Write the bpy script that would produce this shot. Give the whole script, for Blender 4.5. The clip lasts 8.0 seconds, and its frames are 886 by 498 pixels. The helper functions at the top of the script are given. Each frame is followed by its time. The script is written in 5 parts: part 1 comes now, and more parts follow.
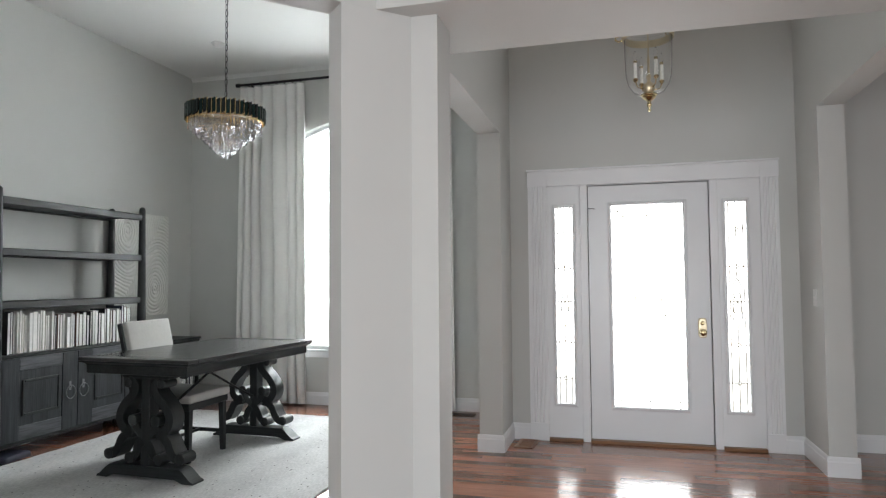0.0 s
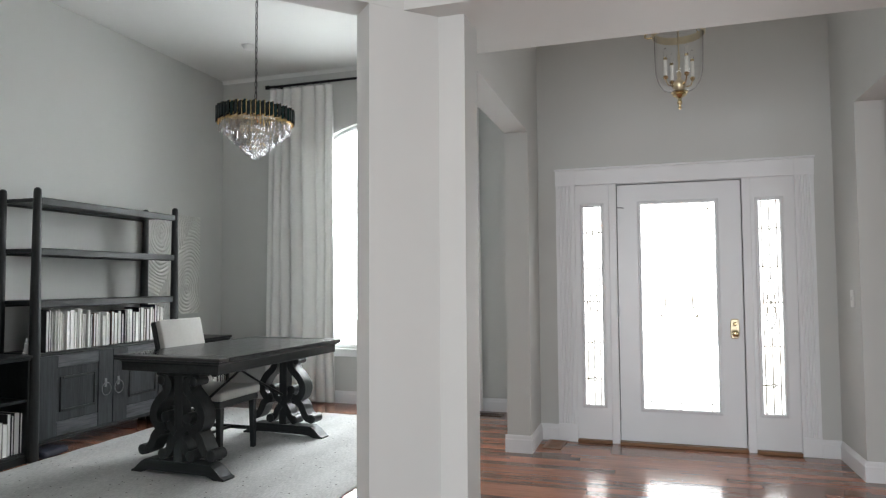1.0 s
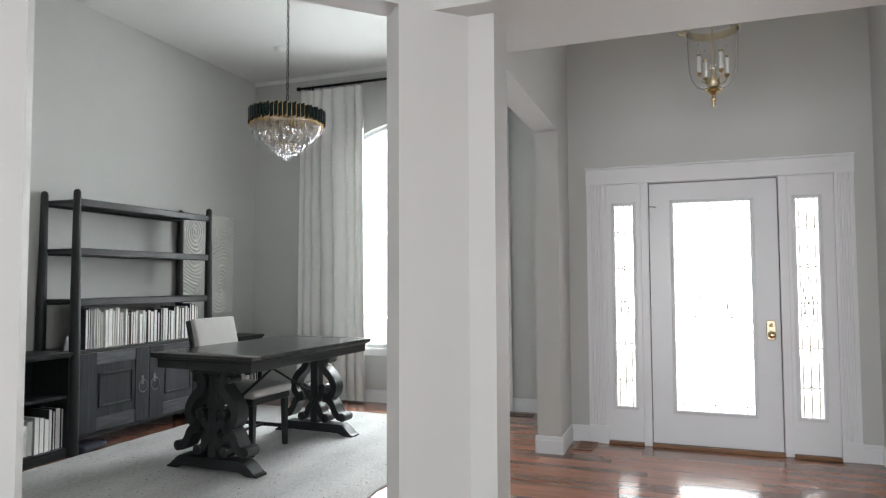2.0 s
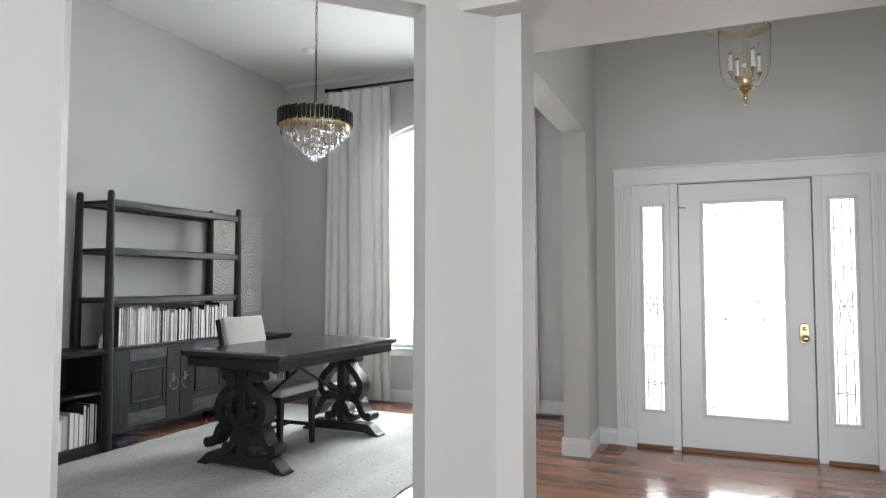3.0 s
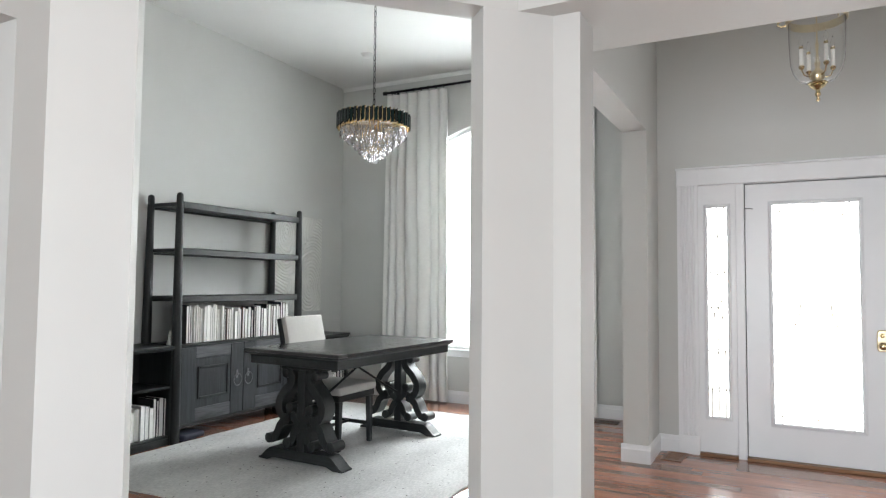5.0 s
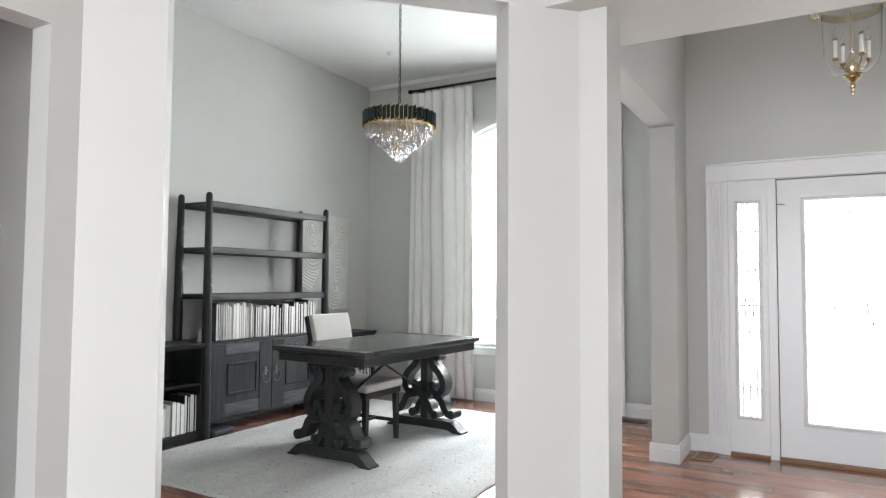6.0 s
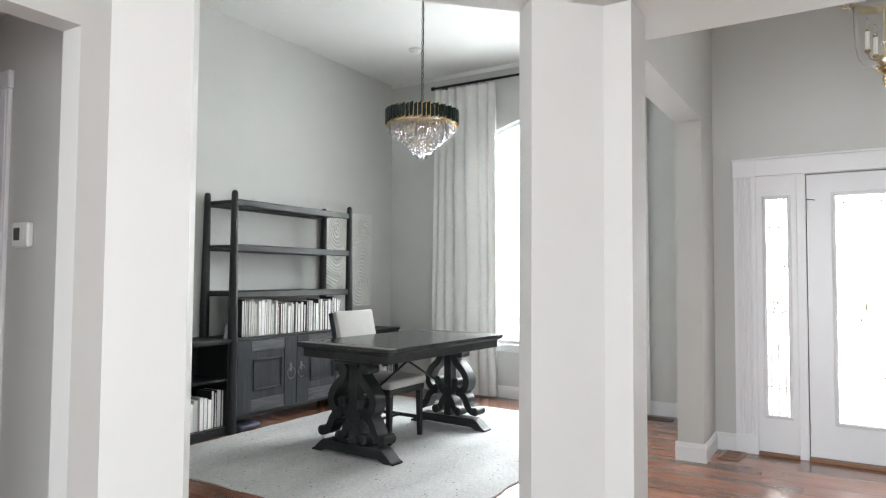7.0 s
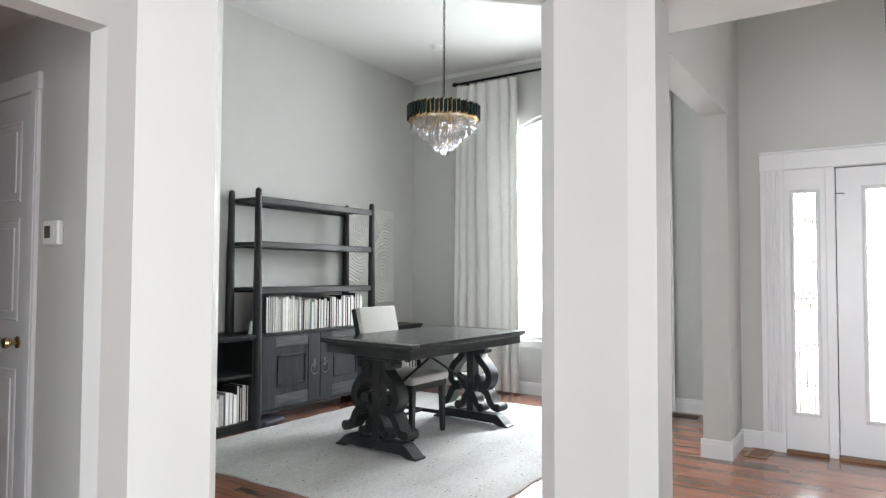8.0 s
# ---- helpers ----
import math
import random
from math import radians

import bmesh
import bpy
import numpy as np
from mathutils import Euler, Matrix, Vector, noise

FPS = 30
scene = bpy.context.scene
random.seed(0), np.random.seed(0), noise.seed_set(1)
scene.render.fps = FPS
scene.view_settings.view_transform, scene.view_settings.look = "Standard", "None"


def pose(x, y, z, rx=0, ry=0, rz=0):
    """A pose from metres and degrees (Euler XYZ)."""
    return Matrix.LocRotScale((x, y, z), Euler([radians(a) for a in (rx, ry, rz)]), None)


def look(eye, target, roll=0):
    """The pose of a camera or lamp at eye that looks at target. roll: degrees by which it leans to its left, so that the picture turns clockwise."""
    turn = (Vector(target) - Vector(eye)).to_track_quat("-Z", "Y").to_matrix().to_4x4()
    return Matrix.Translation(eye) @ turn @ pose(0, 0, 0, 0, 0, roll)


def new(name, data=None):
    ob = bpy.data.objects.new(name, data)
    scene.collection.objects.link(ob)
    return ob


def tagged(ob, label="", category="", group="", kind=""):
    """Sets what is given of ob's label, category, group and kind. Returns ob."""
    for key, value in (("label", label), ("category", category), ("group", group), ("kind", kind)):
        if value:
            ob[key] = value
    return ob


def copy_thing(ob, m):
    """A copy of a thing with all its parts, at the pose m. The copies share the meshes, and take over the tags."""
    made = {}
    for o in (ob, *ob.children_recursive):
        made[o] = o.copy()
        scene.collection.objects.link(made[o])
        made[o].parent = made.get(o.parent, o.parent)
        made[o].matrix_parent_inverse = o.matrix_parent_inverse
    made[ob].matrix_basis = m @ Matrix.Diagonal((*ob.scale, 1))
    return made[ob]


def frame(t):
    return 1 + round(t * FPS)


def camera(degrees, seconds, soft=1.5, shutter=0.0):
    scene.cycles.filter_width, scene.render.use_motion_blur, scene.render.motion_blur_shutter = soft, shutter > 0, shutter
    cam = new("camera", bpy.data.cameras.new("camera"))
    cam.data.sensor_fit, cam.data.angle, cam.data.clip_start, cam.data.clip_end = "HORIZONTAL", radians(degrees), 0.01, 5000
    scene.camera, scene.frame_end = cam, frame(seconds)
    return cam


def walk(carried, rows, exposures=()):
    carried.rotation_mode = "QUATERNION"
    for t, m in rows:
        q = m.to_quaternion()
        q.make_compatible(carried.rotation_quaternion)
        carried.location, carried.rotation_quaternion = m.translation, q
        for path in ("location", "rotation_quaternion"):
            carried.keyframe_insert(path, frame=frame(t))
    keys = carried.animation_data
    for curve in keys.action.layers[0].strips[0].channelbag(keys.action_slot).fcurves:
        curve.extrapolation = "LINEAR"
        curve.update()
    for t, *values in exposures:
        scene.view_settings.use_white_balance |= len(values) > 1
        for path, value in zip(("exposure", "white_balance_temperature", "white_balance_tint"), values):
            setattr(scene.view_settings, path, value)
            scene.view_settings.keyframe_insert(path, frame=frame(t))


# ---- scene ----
cam = camera(68.3, 8.0, soft=1.25)
H = 1.29          # the tripod's height
walk(cam, [
    (0.0, pose(0, 0, H, 92.854, 0.411, 15.115)),
    (0.5, pose(0, 0, H, 92.847, 0.33, 16.30)),
    (1.0, pose(0, 0, H, 92.850, 0.337, 17.52)),
    (1.5, pose(0, 0, H, 92.840, 0.32, 18.88)),
    (3.0, pose(0, 0, H, 92.906, -0.065, 22.411)),
    (3.5, pose(0, 0, H, 92.959, -0.25, 23.663)),
    (4.0, pose(0, 0, H, 93.006, -0.39, 24.863)),
    (4.5, pose(0, 0, H, 93.030, -0.50, 26.131)),
    (6.0, pose(0, 0, H, 92.783, -0.42, 29.640)),
    (6.5, pose(0, 0, H, 92.651, -0.41, 30.676)),
    (7.0, pose(0, 0, H, 92.510, -0.38, 31.670)),
    (7.5, pose(0, 0, H, 92.365, -0.34, 32.647)),
    (8.0, pose(0, 0, H, 92.159, -0.25, 33.611)),
], exposures=[(0.0, 0.05), (1.5, 0.08), (3.0, 0.22), (3.5, 0.31), (4.5, 0.44), (6.5, 0.61), (8.0, 0.66)])

# ---- world and light ----
world = bpy.data.worlds.new("sky")
scene.world = world
world.use_nodes = True
wn = world.node_tree
sky = wn.nodes.new("ShaderNodeTexSky")
sky.sky_type = "NISHITA"
sky.sun_disc = False
sky.sun_elevation, sky.sun_rotation = radians(50), radians(200)
wn.nodes["Background"].inputs["Strength"].default_value = 0.12
wn.links.new(sky.outputs["Color"], wn.nodes["Background"].inputs["Color"])

sun = new("sun", bpy.data.lights.new("sun", "SUN"))
sun.data.energy, sun.data.angle, sun.data.color = 0.8, radians(15), (1.0, 0.96, 0.9)
sun.matrix_world = look((3, -6, 9), (0, 0, 0))


def window_light(name, place, target, width, height, power, colour=(0.97, 0.985, 1.0), spread=180):
    """The sky's light, standing in a window's opening."""
    lamp = new(name, bpy.data.lights.new(name, "AREA"))
    lamp.data.shape, lamp.data.size, lamp.data.size_y = "RECTANGLE", width, height
    lamp.data.energy, lamp.data.color = power, colour
    lamp.data.spread = radians(spread)
    lamp.matrix_world = look(place, target)
    return lamp


# ---- plan ----
FRONT = 5.40      # foyer's front wall
OFFICE_Y = 6.40   # office's front wall
OFFICE_X = -4.69  # office's side wall
OFFICE_Z = 3.63
SOFFIT = 2.44
WL, WR = -0.87, 1.30          # foyer's side walls
T = 0.18
STUB_L, STUB_R = 4.93, 4.84   # ends of the stub walls
NEAR, FAR = 2.54, 3.153       # the dropped beam between hall and foyer
HALL_X = -2.188
BACK_Y, RIGHT_X, CEIL = -2.8, 5.2, 3.61
FOYER_Z = 5.0     # assumed, out of view: the foyer rises past the other rooms

window_light("window_light_office", (-2.72, OFFICE_Y + 0.62, 2.05), (-2.72, 0, -0.4), 1.9, 2.6, 165, (0.91, 0.975, 1.0))
window_light("window_light_door", (0.222, FRONT + 0.20, 1.09), (0.222, 0, 1.09), 0.75, 1.9, 20)
window_light("window_light_side", (-0.435, FRONT + 0.20, 1.09), (-0.435, 0, 1.09), 0.30, 1.9, 3.6)
window_light("window_light_side", (0.872, FRONT + 0.20, 1.09), (0.872, 0, 1.09), 0.30, 1.9, 3.6)
# assumed upper window, unseen: added to brighten the foyer's upper walls
window_light("window_light_unseen_upper", (0.215, FRONT + 0.13, 4.25), (0.215, 0, 4.25), 1.3, 0.9, 8.5, (1.0, 0.98, 0.95))
window_light("window_light_rear", (-0.3, BACK_Y - 0.05, 1.25), (-0.3, 3, 1.25), 3.2, 2.2, 134, (0.925, 0.965, 1.0))
window_light("window_light_right", (RIGHT_X + 0.05, -0.9, 1.35), (0, -0.9, 1.35), 2.8, 2.2, 66, (0.925, 0.965, 1.0))

# ---- materials ----


def material(name, base, rough=0.5, metal=0.0, vary=0.06, scale=6.0, bump=0.0, bump_scale=80.0, coat=0.0, stretch=(1, 1, 1), rand=0.0, rough_vary=0.0):
    """A principled material with mottling at two scales and fine relief."""
    m = bpy.data.materials.new(name)
    m.use_nodes = True
    n, l = m.node_tree.nodes, m.node_tree.links
    p = n["Principled BSDF"]
    p.inputs["Roughness"].default_value, p.inputs["Metallic"].default_value = rough, metal
    p.inputs["Coat Weight"].default_value, p.inputs["Coat Roughness"].default_value = coat, 0.08
    tc = n.new("ShaderNodeTexCoord")
    mp = n.new("ShaderNodeMapping")
    mp.inputs["Scale"].default_value = stretch
    l.new(tc.outputs["Object"], mp.inputs["Vector"])
    na = n.new("ShaderNodeTexNoise")
    na.inputs["Scale"].default_value, na.inputs["Detail"].default_value = scale, 6
    nb = n.new("ShaderNodeTexNoise")
    nb.inputs["Scale"].default_value, nb.inputs["Detail"].default_value = scale * 0.13, 3
    l.new(mp.outputs["Vector"], na.inputs["Vector"])
    l.new(mp.outputs["Vector"], nb.inputs["Vector"])
    add = n.new("ShaderNodeMath")
    add.operation = "ADD"
    l.new(na.outputs["Fac"], add.inputs[0])
    l.new(nb.outputs["Fac"], add.inputs[1])
    ramp = n.new("ShaderNodeMapRange")
    ramp.inputs["From Min"].default_value, ramp.inputs["From Max"].default_value = 0.6, 1.4
    ramp.inputs["To Min"].default_value, ramp.inputs["To Max"].default_value = 1 - vary, 1 + vary
    l.new(add.outputs[0], ramp.inputs["Value"])
    value = ramp.outputs["Result"]
    if rand:
        info = n.new("ShaderNodeObjectInfo")
        rr = n.new("ShaderNodeMapRange")
        rr.inputs["To Min"].default_value, rr.inputs["To Max"].default_value = 1 - rand, 1 + rand
        l.new(info.outputs["Random"], rr.inputs["Value"])
        mul = n.new("ShaderNodeMath")
        mul.operation = "MULTIPLY"
        l.new(value, mul.inputs[0])
        l.new(rr.outputs["Result"], mul.inputs[1])
        value = mul.outputs[0]
    mix = n.new("ShaderNodeVectorMath")
    mix.operation = "SCALE"
    mix.inputs[0].default_value = base[:3]
    l.new(value, mix.inputs["Scale"])
    l.new(mix.outputs["Vector"], p.inputs["Base Color"])
    if rough_vary:
        rv = n.new("ShaderNodeMapRange")
        rv.inputs["To Min"].default_value, rv.inputs["To Max"].default_value = rough - rough_vary, rough + rough_vary
        l.new(na.outputs["Fac"], rv.inputs["Value"])
        l.new(rv.outputs["Result"], p.inputs["Roughness"])
    if bump:
        nc = n.new("ShaderNodeTexNoise")
        nc.inputs["Scale"].default_value, nc.inputs["Detail"].default_value = bump_scale, 4
        l.new(mp.outputs["Vector"], nc.inputs["Vector"])
        b = n.new("ShaderNodeBump")
        b.inputs["Strength"].default_value, b.inputs["Distance"].default_value = bump, 0.004
        l.new(nc.outputs["Fac"], b.inputs["Height"])
        l.new(b.outputs["Normal"], p.inputs["Normal"])
    return m


PAINT = material("greige wall paint", (0.565, 0.568, 0.55), 0.62, vary=0.025, scale=3, bump=0.12, bump_scale=260)
WHITE = material("white trim paint", (0.79, 0.795, 0.81), 0.32, vary=0.02, scale=5, bump=0.05, bump_scale=60)
CEILING = material("matt white ceiling paint", (0.74, 0.74, 0.725), 0.85, vary=0.02, scale=3, bump=0.15, bump_scale=200)
DOORPAINT = material("satin white door paint", (0.77, 0.78, 0.80), 0.3, vary=0.02, scale=5, bump=0.05, bump_scale=40)

# ---- mesh helpers ----


def link(name, bm, mat, parent=None, label="", smooth=False):
    me = bpy.data.meshes.new(name)
    bmesh.ops.recalc_face_normals(bm, faces=bm.faces)
    bm.to_mesh(me)
    bm.free()
    me.materials.append(mat)
    if smooth:
        me.polygons.foreach_set("use_smooth", [True] * len(me.polygons))
        me.set_sharp_from_angle(angle=radians(38))
    ob = new(name, me)
    if parent:
        ob.parent = parent
    return tagged(ob, label)


def part(name, bm, mat, parent, label="", smooth=False):
    return link(name, bm, mat, parent, label, smooth)


def thing(name, place=(0, 0, 0), turn=0.0, label="", category="", group="", kind=""):
    ob = new(name)
    ob.empty_display_size = 0.1
    ob.matrix_basis = pose(*place, 0, 0, turn)
    return tagged(ob, label, category, group, kind)


def box(bm, lo, hi, bevel=0.0, seg=1):
    """Adds a box between two corners, its edges eased."""
    made = bmesh.ops.create_cube(bm, size=1)["verts"]
    for v in made:
        v.co = Vector([lo[k] + (v.co[k] + 0.5) * (hi[k] - lo[k]) for k in range(3)])
    if bevel:
        edges = list({e for v in made for e in v.link_edges})
        bmesh.ops.bevel(bm, geom=edges, offset=bevel, segments=seg, affect="EDGES", profile=0.5)
    return bm


def boxes(*rows, bevel=0.0):
    bm = bmesh.new()
    for lo, hi in rows:
        box(bm, lo, hi, bevel)
    return bm


def prism(bm, outline, z0, z1, holes=()):
    """An upright slab over an outline of (x, y)."""
    lower = [bm.verts.new((x, y, z0)) for x, y in outline]
    upper = [bm.verts.new((x, y, z1)) for x, y in outline]
    n = len(outline)
    bm.faces.new(lower[::-1])
    bm.faces.new(upper)
    for i in range(n):
        bm.faces.new((lower[i], lower[(i + 1) % n], upper[(i + 1) % n], upper[i]))
    return bm


def lathe(bm, profile, steps=24, centre=(0, 0)):
    """Turns a profile of (radius, z) round an upright axis."""
    rings = []
    for r, z in profile:
        if r < 1e-5:
            rings.append([bm.verts.new((centre[0], centre[1], z))])
        else:
            rings.append([bm.verts.new((centre[0] + r * math.cos(2 * math.pi * i / steps), centre[1] + r * math.sin(2 * math.pi * i / steps), z)) for i in range(steps)])
    for a, b in zip(rings, rings[1:]):
        for i in range(steps):
            q = [a[i % len(a)], a[(i + 1) % steps % len(a)], b[(i + 1) % steps % len(b)], b[i % len(b)]]
            q = list(dict.fromkeys(q))
            if len(q) > 2:
                bm.faces.new(q)
    return bm


def tube(bm, points, radius, steps=8, closed=False):
    """A round bar along points; radius may be a list."""
    pts = [Vector(p) for p in points]
    n = len(pts)
    rings = []
    normal = None
    for i, p in enumerate(pts):
        a = pts[(i - 1) % n] if closed else pts[max(i - 1, 0)]
        b = pts[(i + 1) % n] if closed else pts[min(i + 1, n - 1)]
        d = (b - a).normalized()
        if normal is None:
            normal = d.orthogonal().normalized()
        normal = (normal - d * normal.dot(d)).normalized()
        side = d.cross(normal)
        r = radius[i] if isinstance(radius, (list, tuple)) else radius
        rings.append([bm.verts.new(p + r * (math.cos(2 * math.pi * k / steps) * normal + math.sin(2 * math.pi * k / steps) * side)) for k in range(steps)])
    for i in range(n if closed else n - 1):
        a, b = rings[i], rings[(i + 1) % n]
        for k in range(steps):
            bm.faces.new((a[k], a[(k + 1) % steps], b[(k + 1) % steps], b[k]))
    if not closed:
        bm.faces.new(rings[0][::-1])
        bm.faces.new(rings[-1])
    return bm


def wall_along(name, axis, face, depth, lo, hi, z0, z1, openings=(), label="painted greige drywall wall", mat=None):
    """A wall along x or y with rectangular openings (lo, hi, z0, z1); face is one side, depth its signed thickness."""
    cuts = sorted({lo, hi, *[v for o in openings for v in o[:2]]})
    bm = bmesh.new()
    for a, b in zip(cuts, cuts[1:]):
        mid = (a + b) / 2
        spans = [(z0, z1)]
        for o in openings:
            if o[0] < mid < o[1]:
                spans = [s for a0, b0 in spans for s in ((a0, min(b0, o[2])), (max(a0, o[3]), b0)) if s[1] - s[0] > 0.001]
        for s in spans:
            p, q = sorted((face, face + depth))
            if axis == "x":
                box(bm, (a, p, s[0]), (b, q, s[1]))
            else:
                box(bm, (p, a, s[0]), (q, b, s[1]))
    bmesh.ops.remove_doubles(bm, verts=bm.verts, dist=1e-5)
    bm.verts.index_update()
    groups = {}
    for f in bm.faces:
        groups.setdefault(frozenset(v.index for v in f.verts), []).append(f)
    bmesh.ops.delete(bm, geom=[f for g in groups.values() if len(g) > 1 for f in g], context="FACES_ONLY")
    return tagged(link(name, bm, mat or PAINT), label, "wall", kind="structure")


# ---- structure ----
DOOR = (-0.60, 1.045, 0.0, 2.07)          # front door and sidelights
# the opening above the door is unseen, added for the upper light
wall_along("wall_foyer_front", "x", FRONT, 0.16, WL, WR, 0, FOYER_Z, [DOOR, (-0.435, 0.865, 3.8, 4.7)])
# stub walls and the headers over the openings at the foyer's sides
wall_along("wall_foyer_west", "y", WL, -T, 2.95, OFFICE_Y, 0, FOYER_Z, [(2.951, STUB_L, -1, SOFFIT - 0.005)])
wall_along("wall_foyer_east", "y", WR, T - 0.015, 2.95, FRONT + 0.16, 0, FOYER_Z, [(2.951, STUB_R, -1, SOFFIT + 0.01)])
# pier and slanting wall towards the office
D0, D1 = (-2.188, 1.3104), (-0.853, 2.657)
c = 0.145 * math.sqrt(0.5)
A = (-1.08, 2.43)
L = (-1.9955, 1.5046)
pier = bmesh.new()
prism(pier, [A, D1, (-0.736, 2.657), (-0.736, 2.868), (-0.86, 2.868), (A[0] - c, A[1] + c)], 0, SOFFIT)
tagged(link("wall_pier", pier, PAINT), "painted greige corner pier between office and foyer", "wall", kind="structure")
post = bmesh.new()
prism(post, [D0, L, (L[0] - c, L[1] + c), (D0[0] - c, D0[1] + c)], 0, SOFFIT)
tagged(link("wall_post", post, PAINT), "painted greige wall end beside the office opening", "wall", kind="structure")
head = bmesh.new()
prism(head, [D0, D1, (D1[0] - c, D1[1] + c), (D0[0] - c, D0[1] + c)], SOFFIT, CEIL)
tagged(link("wall_slant_header", head, PAINT), "painted greige header over the slanting office opening", "wall", kind="structure")
beam = boxes(((-0.853 - (2.657 - NEAR), NEAR, SOFFIT), (2.4, FAR, FOYER_Z)))
tagged(link("beam_foyer", beam, PAINT), "painted greige dropped beam over the foyer entrance", "beam", kind="structure")
wall_along("wall_hall_west", "y", HALL_X, -0.112, BACK_Y, 1.3104, 0, CEIL, [(0.15, 1.2054, -1, 2.135)])
wall_along("wall_office_front", "x", OFFICE_Y, 0.16, OFFICE_X - 0.1, WL - T, 0, OFFICE_Z + 0.1, [(-3.58, -1.86, 0.58, 3.035)])
wall_along("wall_office_west", "y", OFFICE_X, -0.1, 1.5, OFFICE_Y, 0, OFFICE_Z + 0.1)
wall_along("wall_office_south", "x", 1.40, 0.1, -6.0, HALL_X - 0.1 - c, 0, OFFICE_Z + 0.1)
wall_along("wall_office_east", "y", -0.87, -0.1, 2.868, 2.95, 0, SOFFIT)
wall_along("wall_passage_west", "y", -6.0, -0.1, -0.3, 1.5, 0, 2.6)
wall_along("wall_passage_south", "x", -0.2, -0.1, -6.0, HALL_X - 0.1, 0, 2.6)
wall_along("wall_side_room_front", "x", 5.57, 0.16, WR + T - 0.015, 5.3, 0, CEIL)
wall_along("wall_side_room_east", "y", RIGHT_X, 0.1, BACK_Y, 5.57, 0, CEIL, [(-2.3, 0.5, 0.25, 2.45)])
wall_along("wall_rear", "x", BACK_Y, -0.1, HALL_X - 0.1, RIGHT_X + 0.1, 0, CEIL, [(-1.9, 1.3, 0.15, 2.35)])
pier_r = boxes(((1.17, 2.657, 0), (1.47, 2.9, SOFFIT)))
tagged(link("wall_pier_east", pier_r, PAINT), "painted greige pier between foyer and side room", "wall", kind="structure")
for name, lo, hi, label in (
    ("ceiling_office", (OFFICE_X - 0.1, 1.5, OFFICE_Z), (WL - T, OFFICE_Y + 0.1, OFFICE_Z + 0.12), "matt white office ceiling"),
    ("ceiling_foyer", (WL - T, FAR - 0.1, FOYER_Z + 0.002), (WR + T, FRONT + 0.2, FOYER_Z + 0.12), "matt white foyer ceiling"),
    ("ceiling_side_room", (WR + T - 0.014, FAR, CEIL + 0.004), (RIGHT_X + 0.1, 5.8, CEIL + 0.12), "matt white side room ceiling"),
    ("ceiling_hall", (HALL_X - 0.2, BACK_Y - 0.1, CEIL + 0.008), (RIGHT_X + 0.1, FAR - 0.02, CEIL + 0.13), "matt white hall ceiling"),
    ("ceiling_passage", (-6.0, -0.3, 2.44), (HALL_X - 0.1, 1.40, 2.56), "matt white passage ceiling"),
):
    tagged(link(name, boxes((lo, hi)), CEILING), label, "ceiling", kind="structure")
# ---- more materials ----


